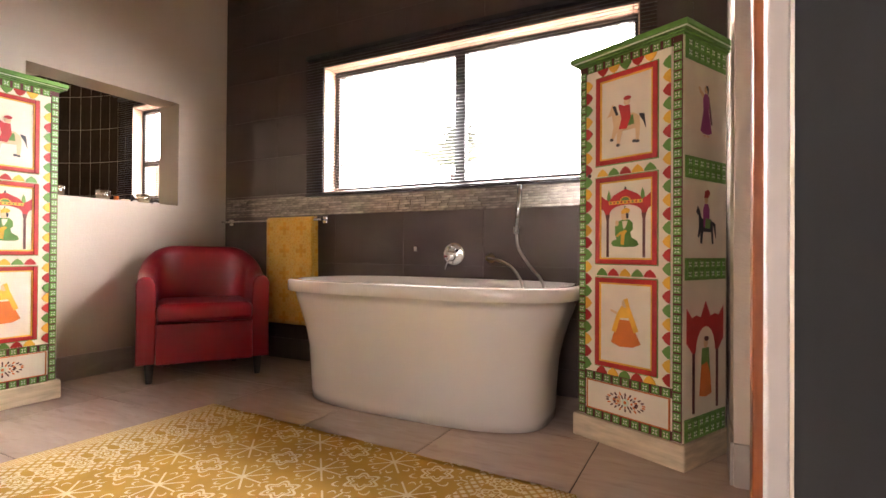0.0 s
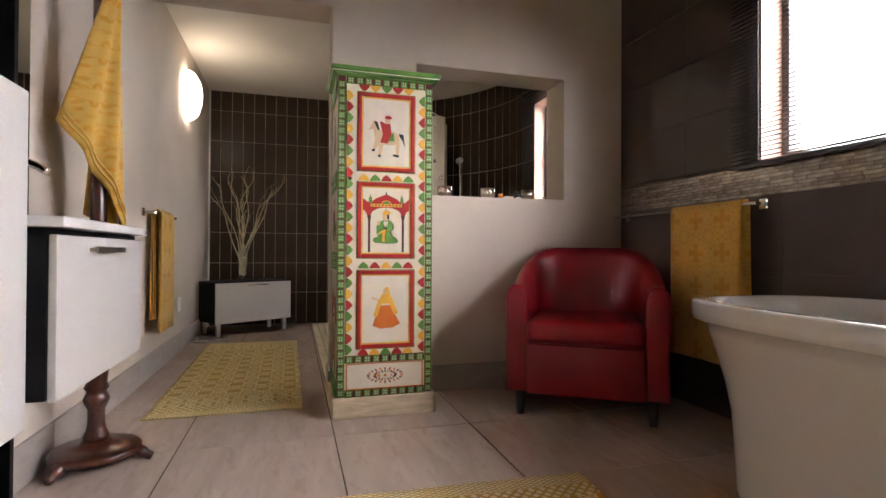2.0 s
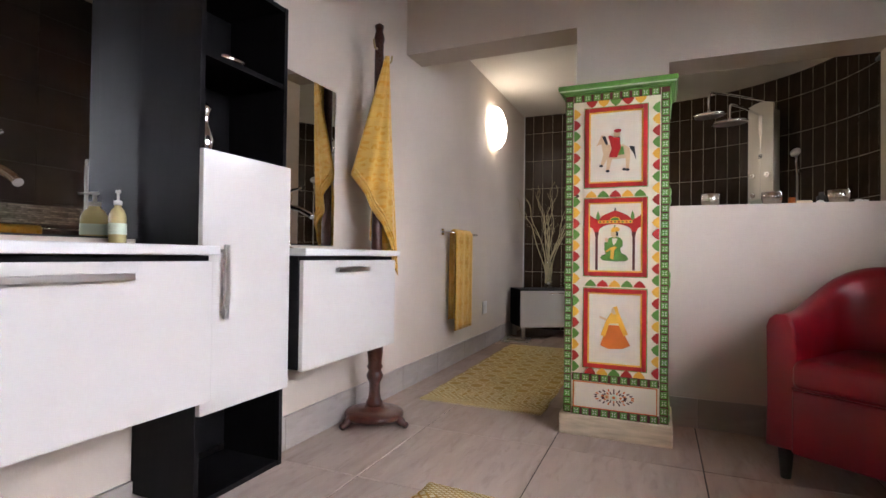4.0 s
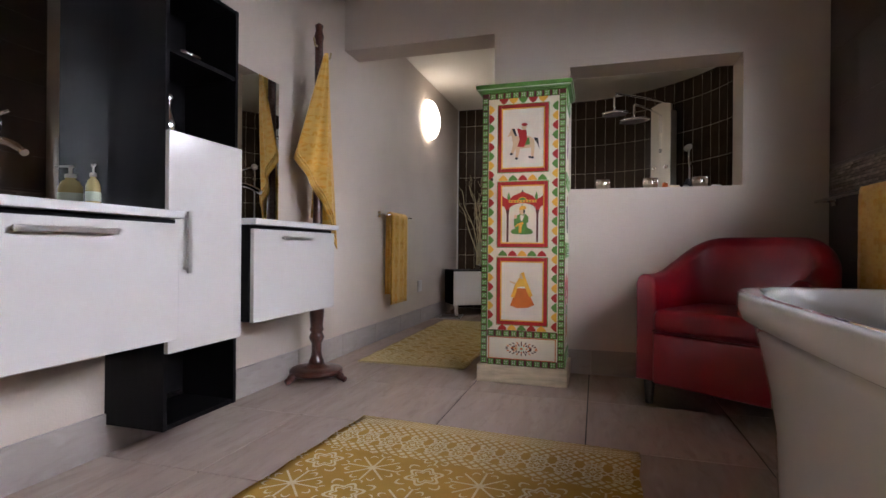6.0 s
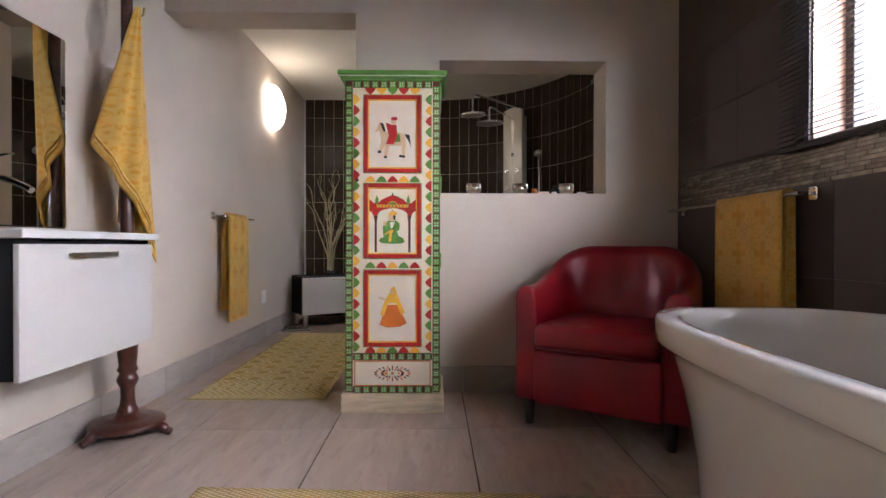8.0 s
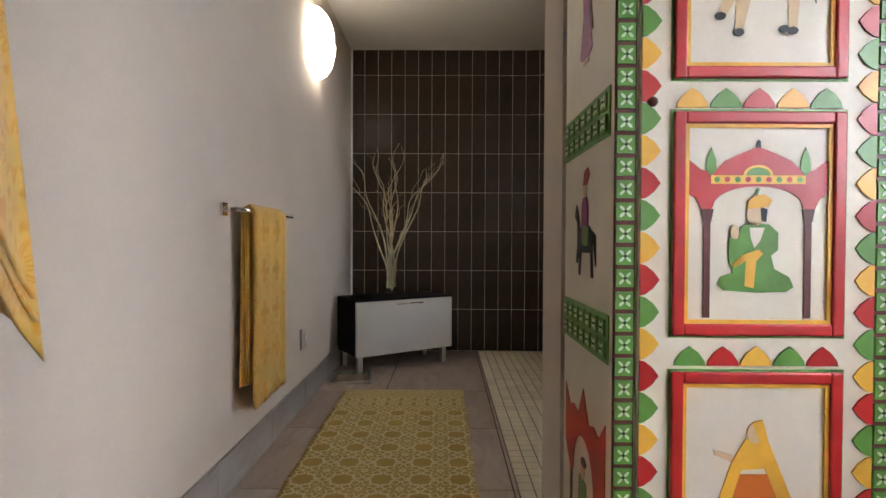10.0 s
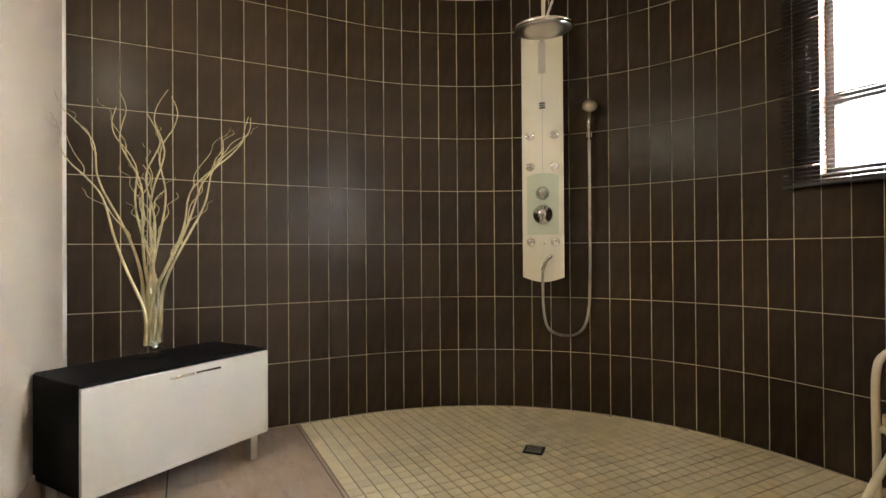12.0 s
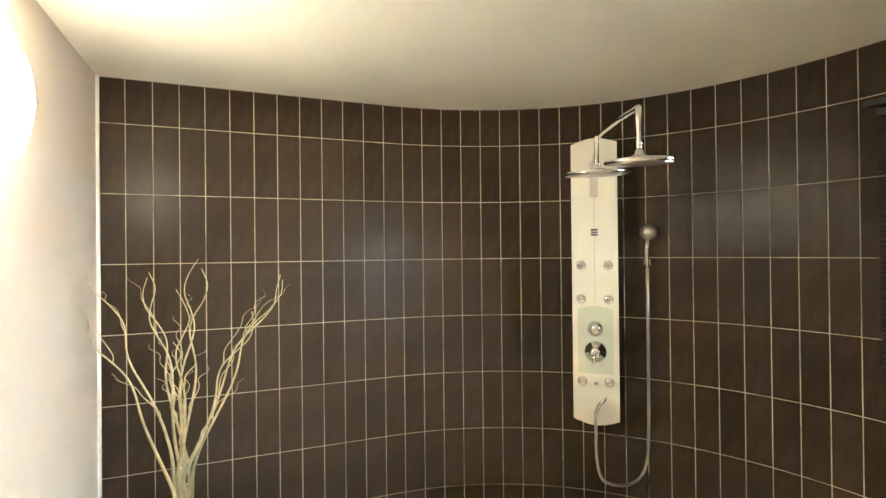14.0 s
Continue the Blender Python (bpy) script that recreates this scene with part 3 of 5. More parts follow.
window("window_1", WX0, WX1, WZ0, WZ1, NORTH + 0.01, [-0.50], [], "wide two-pane window with a dark aluminium frame")
window("window_2", VX0, VX1, VZ0, VZ1, SN + 0.006, [], [1.73], "small shower window with a dark aluminium frame")


def blind(x0, x1, z0, z1, y, wand, tilt):
    """A black venetian blind with its slats open, lowered over the window."""
    b = thing("venetian_blind", "black metal venetian blind lowered over the window with open slats", "blind", pose(x0, y, z0))
    w = x1 - x0
    part("headrail", bm_box(0, w, -0.022, 0.022, z1 - z0 - 0.035, z1 - z0, 0.003), BLIND, b)
    part("bottom_rail", bm_box(0, w, -0.014, 0.014, 0, 0.014, 0.003), BLIND, b)
    own = bmesh.new()
    c, s = math.cos(radians(tilt)), math.sin(radians(tilt))
    prof = [(-0.0125, 0.0), (-0.006, 0.0016), (0.0, 0.0022), (0.006, 0.0016), (0.0125, 0.0)]
    prof = [(u * c - v * s, u * s + v * c) for u, v in prof]
    lo = [own.verts.new((0, u, v)) for u, v in prof]
    hi = [own.verts.new((w, u, v)) for u, v in prof]
    lo2 = [own.verts.new((0, u, v - 0.0006)) for u, v in prof]
    hi2 = [own.verts.new((w, u, v - 0.0006)) for u, v in prof]
    for i in range(4):
        own.faces.new((lo[i], lo[i + 1], hi[i + 1], hi[i]))
        own.faces.new((lo2[i + 1], lo2[i], hi2[i], hi2[i + 1]))
    own.faces.new((lo[0], hi[0], hi2[0], lo2[0]))
    own.faces.new((hi[4], lo[4], lo2[4], hi2[4]))
    me = mesh_of("slat", own, BLIND)
    n = int((z1 - z0 - 0.06) / 0.0215)
    for i in range(n):
        ob = new("slat", me)
        ob.parent = b
        ob.location = (0, 0, 0.026 + 0.0215 * i)
    for u in (0.12, w / 2, w - 0.12) if w > 1.5 else (0.12, w - 0.12):
        for v in (-0.0135, 0.0135):
            part("ladder_cord", bm_tube([(u, v, 0.01), (u, v, z1 - z0 - 0.03)], 0.0009, 5), BLIND, b)
    if wand:
        part("wand", bm_tube([(w - 0.08, -0.03, z1 - z0 - 0.05), (w - 0.08, -0.03, 0.25)], 0.004, 8), GLASS, b)
    return b


blind(-1.72, 0.76, 1.262, 2.335, NORTH - 0.028, False, 25)
blind(-4.27, -3.36, 1.306, 2.378, SN - 0.045, True, 17)
part("blind_track", bm_box(-4.30, -3.33, SN - 0.10, SN - 0.075, 2.385, 2.41, 0.003), BLIND, thing("curtain_rail", "thin dark rail over the shower window", "rail"))

# ---- outdoors ----
back = structure("backdrop", bm_box(-30, 40, 13.0, 13.1, -0.3, 14.0), glow("bright_sky", (0.86, 0.94, 1.0), BACKDROP), "bright overexposed sky beyond the garden", "sky")
structure("ground", bm_box(-400, 400, 4.8, 900, -0.9, -0.3), SOIL, "pale paving outside the windows", "ground")
nb = thing("garden_wall", "peach painted garden wall of the next house", "wall")
part("wall", bm_box(-14.0, -5.4, 7.6, 7.9, -0.3, 2.6), PEACHWALL, nb)
part("coping", bm_box(-14.05, -5.35, 7.55, 7.95, 2.6, 2.68, 0.01), PEACHWALL, nb)
palm = thing("palm_shrub", "spiky green palm shrub outside the window", "plant", pose(-2.09, 7.4, -0.3))
part("trunk", bm_tube([(0, 0, 0), (0.03, 0, 1.10), (0, 0.02, 2.20)], [0.09, 0.07, 0.06], 10), MAHOG, palm)
leaves = bmesh.new()
for i in range(26):
    az, el = random.uniform(0, 6.28), random.uniform(0.15, 1.3)
    d = Vector((math.cos(az) * math.cos(el), math.sin(az) * math.cos(el), math.sin(el)))
    s = Vector((-math.sin(az), math.cos(az), 0))
    for k in range(12):
        t = 0.2 + 0.065 * k
        root = Vector((0, 0, 2.20)) + d * t + Vector((0, 0, -0.35 * t * t))
        for sg in (-1, 1):
            tip = root + s * sg * 0.26 * (1.1 - 0.8 * abs(t - 0.5)) + d * 0.16 - Vector((0, 0, 0.05))
            q = [leaves.verts.new(v) for v in (root, root + d * 0.03, tip)]
            leaves.faces.new(q)
part("crown", leaves, LEAF, palm)

# ---- bathroom: painted cabinets ----


def painted_square():
    own = bm_box(-0.0155, 0.0155, -0.004, 0, -0.0155, 0.0155)
    for f in own.faces:
        f.material_index = 0
    for k, (a, mi) in enumerate(((45, 1), (135, 1), (225, 1), (315, 1), (0, 2))):
        before = set(own.faces)
        if mi == 1:
            c, s = math.cos(radians(a)), math.sin(radians(a))
            bm_plate(ellipse(0.0085 * c, 0.0085 * s, 0.0058, 0.0026, 8, a), 0.0052, own)
        else:
            bm_plate(ellipse(0, 0, 0.0028, 0.0028, 6), 0.0058, own)
        for f in own.faces:
            if f not in before:
                f.material_index = mi
    return mesh_of("painted_square", own, [GREEN, MINT, INK])


SQUARE = painted_square()


def leaf_mesh(material):
    pts = [(-0.0275, 0), (-0.0255, 0.009), (-0.015, 0.023), (0, 0.034), (0.015, 0.023), (0.0255, 0.009), (0.0275, 0)]
    return mesh_of("painted_leaf", bm_plate(pts, 0.003), material)


LEAVES = [leaf_mesh(m_) for m_ in (GREEN, RED, YELLOW)]


def put(name, me, parent, m):
    ob = new(name, me)
    ob.parent = parent
    ob.matrix_local = m
    return ob


FIT = [0.0, 1.0, 1.0]      # height about which a motif is stretched, and by how much


def flat(name, outline, material, parent, y, depth=0.0015, label=""):
    outline = [(x * FIT[1], FIT[0] + (z - FIT[0]) * FIT[2]) for x, z in outline]
    return part(name, bm_plate(outline, depth, m=Matrix.Translation((0, y, 0))), material, parent, label)


def painted_cabinet(m):
    """Front faces -y, the middle of the front's foot is the origin."""
    c = thing("painted_cabinet", "tall narrow hand-painted wooden cabinet with folk panels and a green cornice", "cabinet", m, "painted cabinets")
    W, H, D = 0.495, 1.79, 0.36
    h = W / 2
    part("body", bm_box(-h, h, 0, D, 0.10, H - 0.045, 0.003), CREAM, c)
    part("plinth", bm_box(-h - 0.022, h + 0.022, -0.022, D, 0, 0.105, 0.008), PALEWOOD, c, "scuffed bare cream wood plinth")
    cor = bmesh.new()
    for k, (o, z0, z1) in enumerate(((0.008, 1.742, 1.75), (0.018, 1.75, 1.758), (0.028, 1.758, 1.766), (0.036, 1.766, 1.79))):
        bm_box(-h - o, h + o, -o, D, z0, z1, 0.004, cor)
    part("cornice", cor, GREEN, c, "stepped green cornice")
    part("cornice_line", bm_box(-h - 0.031, h + 0.031, -0.031, D - 0.01, 1.7600, 1.7650), MINT, c)
    posts = (-h + 0.019, h - 0.019)
    for px in posts:
        part("corner_strip", bm_box(px - 0.019, px + 0.019, -0.003, 0.0, 0.108, 1.742), MAROON, c)
        z = 0.130
        while z < 1.735:
            put("painted_square", SQUARE, c, pose(px, -0.003, z))
            z += 0.0392
    part("top_strip", bm_box(-h + 0.04, h - 0.04, -0.003, 0, 1.706, 1.742), MAROON, c)
    for z in (1.7235, 0.124, 0.297):
        if z < 1:
            part("lower_strip", bm_box(-h + 0.04, h - 0.04, -0.003, 0, z - 0.019, z + 0.019), MAROON, c)
        for k in range(9):
            put("painted_square", SQUARE, c, pose(-0.184 + 0.046 * k, -0.003, z))
    # three raised panels in the door
    d = part("door", bm_box(-h + 0.042, h - 0.042, -0.010, -0.0005, 0.318, 1.704, 0.002), CREAM, c)
    panels = ((1.262, 1.665), (0.815, 1.205), (0.352, 0.752))
    pw = 0.149
    for z0, z1 in panels:
        fr = bmesh.new()
        t = 0.021
        for a in ((-pw, -pw + t, z0, z1), (pw - t, pw, z0, z1), (-pw + t, pw - t, z1 - t, z1), (-pw + t, pw - t, z0, z0 + t)):
            bm_box(a[0], a[1], -0.019, -0.010, a[2], a[3], 0.003, fr)
        part("panel_frame", fr, RED, c, "red panel moulding")
        ln = bmesh.new()
        e = pw - t
        s = 0.007
        for a in ((-e, -e + s, z0 + t, z1 - t), (e - s, e, z0 + t, z1 - t), (-e + s, e - s, z1 - t - s, z1 - t), (-e + s, e - s, z0 + t, z0 + t + s)):
            bm_box(a[0], a[1], -0.014, -0.0101, a[2], a[3], bm=ln)
        part("panel_line", ln, YELLOW, c)
        sh = bmesh.new()
        for a in ((-pw - 0.004, -pw, z0 - 0.004, z1 + 0.004), (pw, pw + 0.004, z0 - 0.004, z1 + 0.004), (-pw, pw, z1, z1 + 0.004), (-pw, pw, z0 - 0.004, z0)):
            bm_box(a[0], a[1], -0.0125, -0.0101, a[2], a[3], bm=sh)
        part("panel_edge", sh, GREEN, c)
    # pointed leaves round the panels
    k = 0
    for sx in (-1, 1):
        z, k = 0.35, 0 if sx < 0 else 1
        while z < 1.69:
            put("painted_leaf", LEAVES[k % 3], c, pose(sx * (h - 0.0435), -0.010, z) @ pose(0, 0, 0, 0, 90 if sx < 0 else -90, 0))
            z += 0.0562
            k += 1
    for z, flip in ((1.703, True), (1.212, False), (0.762, False), (0.319, False)):
        for i in range(5):
            put("painted_leaf", LEAVES[(i + k) % 3], c, pose(-0.116 + 0.058 * i, -0.010, z, 0, 180 if flip else 0, 0))
        k += 1
    # plain painted motifs
    y = -0.0105
    zc = 1.47
    FIT[:] = [zc, 1.38, 1.38]
    horse = [(-0.062, zc + 0.012), (-0.048, zc + 0.042), (-0.034, zc + 0.034), (-0.026, zc + 0.004), (0.028, zc + 0.002), (0.048, zc - 0.012), (0.05, zc - 0.045), (0.046, zc - 0.088), (0.036, zc - 0.088), (0.034, zc - 0.048), (-0.012, zc - 0.05), (-0.022, zc - 0.092), (-0.032, zc - 0.09), (-0.03, zc - 0.05), (-0.045, zc - 0.075), (-0.052, zc - 0.068), (-0.043, zc - 0.03), (-0.05, zc + 0.008), (-0.07, zc + 0.002)]
    flat("horse_motif", horse, TAN, c, y, 0.0012)
    flat("tail_motif", [(0.046, zc - 0.004), (0.064, zc - 0.008), (0.07, zc - 0.056), (0.06, zc - 0.03), (0.05, zc - 0.016)], INK, c, y, 0.0016)
    flat("mane_motif", [(-0.048, zc + 0.036), (-0.036, zc + 0.036), (-0.026, zc + 0.006), (-0.034, zc + 0.004)], INK, c, y, 0.0016)
    flat("red_motif", [(-0.024, zc - 0.042), (-0.014, zc - 0.01), (-0.026, zc + 0.035), (-0.02, zc + 0.038), (-0.006, zc + 0.03), (0.014, zc + 0.03), (0.018, zc - 0.01), (0.004, zc - 0.044)], RED, c, y, 0.0022)
    flat("saddle_motif", [(0.004, zc - 0.036), (0.014, zc - 0.006), (0.026, zc - 0.004), (0.03, zc - 0.034)], GREEN, c, y, 0.002)
    flat("round_motif", ellipse(0.004, zc + 0.042, 0.011, 0.012), TAN, c, y, 0.0026)
    flat("cap_motif", ellipse(0.006, zc + 0.053, 0.013, 0.007), RED, c, y, 0.003)
    for hx, hz in ((-0.027, -0.092), (0.041, -0.09), (0.03, -0.088), (-0.05, -0.072)):
        flat("hoof_motif", ellipse(hx, zc + hz, 0.007, 0.005, 8), INK, c, y, 0.002)
    zc = 1.0
    FIT[:] = [zc, 1.0, 1.0]
    # arcade on two slim columns, with a low dome and two cypresses
    arch = [(-0.099, 1.036), (-0.081, 1.036)] + [(-0.078 * math.cos(t), 1.040 + 0.036 * math.sin(t)) for t in (math.pi * i / 12 for i in range(13))] + [(0.081, 1.036), (0.099, 1.036), (0.108, 1.055), (0.121, 1.062), (0.121, 1.122), (0.098, 1.104), (0.078, 1.100), (0.058, 1.120), (0.030, 1.133), (0, 1.145), (-0.030, 1.133), (-0.058, 1.120), (-0.078, 1.100), (-0.098, 1.104), (-0.121, 1.122), (-0.121, 1.062), (-0.108, 1.055)]
    flat("arch_motif", arch, RED, c, y, 0.0012)
    for sx in (-1, 1):
        flat("column_motif", [(sx * 0.088 - 0.006, 0.846), (sx * 0.088 + 0.006, 0.846), (sx * 0.088 + 0.006, 1.036), (sx * 0.088 - 0.006, 1.036)], MAROON, c, y, 0.0012)
        flat("capital_motif", [(sx * 0.088 - 0.011, 1.036), (sx * 0.088 + 0.011, 1.036), (sx * 0.088 + 0.007, 1.014), (sx * 0.088 - 0.007, 1.014)], MAROON, c, y, 0.0018)
        flat("cypress_motif", [(sx * 0.082 - 0.009, 1.105), (sx * 0.082 - 0.008, 1.122), (sx * 0.082, 1.144), (sx * 0.082 + 0.008, 1.122), (sx * 0.082 + 0.009, 1.105), (sx * 0.082, 1.094)], GREEN, c, y, 0.002)
    flat("cornice_motif", [(-0.082, 1.080), (0.082, 1.080), (0.082, 1.095), (-0.082, 1.095)], YELLOW, c, y, 0.0018)
    for k in range(9):
        flat("band_motif", ellipse(-0.072 + 0.018 * k, 1.0875, 0.005, 0.005, 8), (GREEN, RED)[k % 2], c, y, 0.0022)
    flat("dome_motif", [(0.026 * math.cos(t), 1.095 + 0.018 * math.sin(t)) for t in (math.pi * i / 8 for i in range(9))], YELLOW, c, y, 0.0017)
    flat("dome_motif", [(0.021 * math.cos(t), 1.095 + 0.014 * math.sin(t)) for t in (math.pi * i / 8 for i in range(9))], GREEN, c, y, 0.002)
    flat("finial_motif", [(-0.004, 1.143), (0.004, 1.143), (0.003, 1.153), (0, 1.157), (-0.003, 1.153)], INK, c, y, 0.002)
    flat("green_motif", [(-0.058, 0.894), (-0.070, 0.906), (-0.064, 0.918), (-0.042, 0.926), (-0.050, 0.945), (-0.050, 0.985), (-0.036, 0.985), (-0.030, 1.005), (-0.012, 1.012), (0.020, 1.010), (0.036, 0.995), (0.036, 0.965), (0.024, 0.955), (0.030, 0.932), (0.056, 0.918), (0.064, 0.900), (0.050, 0.892), (0.0, 0.890)], GREEN, c, y, 0.0014)
    flat("sash_motif", [(-0.022, 0.902), (-0.006, 0.898), (-0.002, 0.945), (0.010, 0.958), (0.002, 0.966), (-0.026, 0.956), (-0.044, 0.940), (-0.040, 0.934), (-0.020, 0.946)], YELLOW, c, y, 0.002)
    flat("collar_motif", [(-0.014, 1.004), (0.012, 1.004), (0.004, 0.980), (-0.006, 0.968), (-0.012, 0.985)], CREAM, c, y, 0.002)
    flat("hand_motif", ellipse(-0.040, 0.996, 0.008, 0.013, 10, 10), TAN, c, y, 0.0022)
    flat("round_motif", ellipse(-0.004, 1.028, 0.016, 0.021), TAN, c, y, 0.0022)
    flat("hair_motif", [(0.004, 1.040), (0.016, 1.036), (0.014, 1.014), (0.006, 1.016)], INK, c, y, 0.0026)
    flat("cap_motif", [(-0.018, 1.036), (0.018, 1.040), (0.024, 1.052), (0.010, 1.062), (-0.006, 1.060), (-0.018, 1.050)], YELLOW, c, y, 0.003)
    flat("plume_motif", [(-0.006, 1.058), (-0.002, 1.058), (0.002, 1.072), (-0.002, 1.072)], GREEN, c, y, 0.003)
    zc = 0.555
    FIT[:] = [zc, 1.3, 1.3]
    flat("skirt_motif", [(-0.052, zc - 0.068), (-0.026, zc + 0.012), (0.02, zc + 0.012), (0.058, zc - 0.062), (0.03, zc - 0.076), (-0.02, zc - 0.08)], ORANGE, c, y, 0.0014)
    flat("shawl_motif", [(-0.05, zc - 0.028), (-0.03, zc + 0.03), (-0.012, zc + 0.06), (0.016, zc + 0.062), (0.05, zc - 0.02), (0.034, zc - 0.028), (0.014, zc + 0.02), (-0.018, zc + 0.018), (-0.034, zc - 0.034)], YELLOW, c, y, 0.002)
    flat("round_motif", ellipse(0.0, zc + 0.068, 0.011, 0.014), TAN, c, y, 0.0024)
    flat("veil_motif", [(-0.004, zc + 0.082), (0.01, zc + 0.086), (0.017, zc + 0.06), (0.008, zc + 0.052)], YELLOW, c, y, 0.0028)
    flat("arm_motif", [(-0.03, zc + 0.038), (-0.056, zc + 0.046), (-0.054, zc + 0.038), (-0.03, zc + 0.028)], TAN, c, y, 0.0024)
    FIT[:] = [0.0, 1.0, 1.0]
    # flower plaque under the door
    part("plaque", bm_box(-0.195, 0.195, -0.006, 0, 0.148, 0.272, 0.002), CREAM, c)
    ed = bmesh.new()
    for a in ((-0.2, -0.195, 0.144, 0.276), (0.195, 0.2, 0.144, 0.276), (-0.195, 0.195, 0.272, 0.276), (-0.195, 0.195, 0.144, 0.148)):
        bm_box(a[0], a[1], -0.008, 0, a[2], a[3], bm=ed)
    part("plaque_line", ed, ORANGE, c)
    for i in range(22):
        a = 2 * math.pi * (i + 0.5) / 22
        for rr in (0.62, 1.0):
            flat("petal_motif", ellipse(0.088 * rr * math.cos(a), 0.210 + 0.034 * rr * math.sin(a), 0.0085, 0.0038, 8, math.degrees(math.atan2(math.sin(a) * 0.6, math.cos(a)))), (MAROON, ORANGE, MAROON)[(i + int(rr)) % 3], c, -0.0062, 0.0012)
    for bx_, br, bmat in ((0, 0.017, MINT), (-0.034, 0.013, TAN), (0.032, 0.012, CREAM)):
        flat("bloom_motif", ellipse(bx_, 0.210, br, br, 12), bmat, c, -0.0062, 0.0018)
        flat("bloom_motif", ellipse(bx_, 0.210, br * 0.45, br * 0.45, 8), ORANGE, c, -0.0062, 0.0022)
    # side panels: green bands and plain motifs
    for sx in (-1, 1):
        x = sx * (h + 0.0005)
        for z in (1.697, 1.215, 0.80, 0.15):
            part("side_band", bm_box(min(x, x + sx * 0.003), max(x, x + sx * 0.003), 0.015, D - 0.015, z - 0.045, z + 0.045), GREEN, c)
            for k in range(7):
                put("painted_square", SQUARE, c, pose(x + sx * 0.003, 0.042 + 0.046 * k, z + 0.02, 0, 0, 90 * sx))
                put("painted_square", SQUARE, c, pose(x + sx * 0.003, 0.042 + 0.046 * k, z - 0.02, 0, 0, 90 * sx))
        turn = pose(x, D / 2, 0, 0, 0, 90 * sx)
        lady = (([(-0.046, 1.375), (-0.020, 1.47), (0.018, 1.47), (0.046, 1.375), (0.020, 1.365), (-0.020, 1.365)], VIOLET), ([(-0.022, 1.47), (-0.026, 1.515), (-0.010, 1.535), (0.012, 1.535), (0.026, 1.505), (0.018, 1.47)], VIOLET),
                ([(-0.024, 1.515), (-0.052, 1.535), (-0.062, 1.555), (-0.055, 1.558), (-0.042, 1.545), (-0.018, 1.532)], TAN), ([(0.020, 1.53), (0.034, 1.48), (0.050, 1.41), (0.040, 1.41), (0.022, 1.48)], MAROON),
                (ellipse(-0.001, 1.553, 0.012, 0.016), TAN), ([(-0.006, 1.565), (0.008, 1.572), (0.018, 1.555), (0.014, 1.535), (0.006, 1.548)], INK), (ellipse(-0.012, 1.358, 0.010, 0.005, 8), TAN), (ellipse(0.014, 1.358, 0.010, 0.005, 8), TAN))
        rider = (([(-0.078, 1.035), (-0.066, 1.06), (-0.050, 1.04), (-0.036, 1.01), (0.036, 1.01), (0.056, 0.995), (0.058, 0.955), (0.062, 0.905), (0.050, 0.905), (0.044, 0.955), (-0.024, 0.955), (-0.034, 0.905), (-0.046, 0.907), (-0.042, 0.955), (-0.058, 0.93), (-0.066, 0.935), (-0.056, 0.975), (-0.058, 1.02)], INK), ([(0.056, 1.0), (0.078, 0.99), (0.082, 0.93), (0.070, 0.96)], INK),
                 ([(-0.022, 0.975), (-0.022, 1.05), (-0.010, 1.072), (0.014, 1.072), (0.026, 1.05), (0.022, 0.97)], VIOLET), ([(-0.010, 0.97), (0.030, 0.97), (0.034, 1.008), (-0.006, 1.012)], GREEN), (ellipse(0.002, 1.090, 0.014, 0.018), TAN), ([(-0.014, 1.098), (0.016, 1.098), (0.034, 1.118), (0.020, 1.134), (-0.006, 1.126)], RED))
        for k, (out, mm) in enumerate(lady + rider):
            part("side_motif", bm_plate(out, 0.0012 + 0.0003 * (k % 6), m=turn), mm, c)
        arcade = [(-0.105, 0.455), (-0.086, 0.455)] + [(-0.080 * math.cos(t), 0.46 + 0.10 * math.sin(t)) for t in (math.pi * i / 10 for i in range(11))] + [(0.086, 0.455), (0.105, 0.455), (0.150, 0.50), (0.150, 0.64), (0.110, 0.60), (0.075, 0.61), (0.040, 0.60), (0, 0.665), (-0.040, 0.60), (-0.075, 0.61), (-0.110, 0.60), (-0.150, 0.64), (-0.150, 0.50)]
        part("side_motif", bm_plate(arcade, 0.0015, m=turn), RED, c)
        for px in (-0.096, 0.096):
            part("side_motif", bm_plate([(px - 0.009, 0.21), (px + 0.009, 0.21), (px + 0.009, 0.455), (px - 0.009, 0.455)], 0.0015, m=turn), MAROON, c)
        for k, (out, mm) in enumerate((([(-0.050, 0.275), (-0.030, 0.42), (0.030, 0.42), (0.050, 0.275), (0, 0.265)], ORANGE), ([(-0.034, 0.40), (-0.028, 0.47), (0.026, 0.47), (0.036, 0.36), (0.012, 0.41)], GREEN), (ellipse(0, 0.49, 0.016, 0.022), TAN), (ellipse(0.006, 0.508, 0.018, 0.010), MAROON))):
            part("side_motif", bm_plate(out, 0.0012 + 0.0003 * k, m=turn), mm, c)
    part("keyhole", bm_lathe([(0.009, 0), (0.009, 0.005), (0.004, 0.009), (0, 0.009)], 12, m=pose(-h + 0.062, -0.010, 1.222, 90, 0, 0)), MAROON, c)
    return c


cab = painted_cabinet(pose(-2.283, 2.487, 0, 0, 0, 90))
ang = math.degrees(math.atan2(3.358 - 3.588, 0.925 - 0.456))
copy_thing(cab, pose(0.6905 - 0.02 * math.sin(radians(ang)), 3.473 + 0.02 * math.cos(radians(ang)), 0, 0, 0, ang) @ Matrix.Diagonal((1, 1, 0.98, 1)))

# ---- bathtub ----


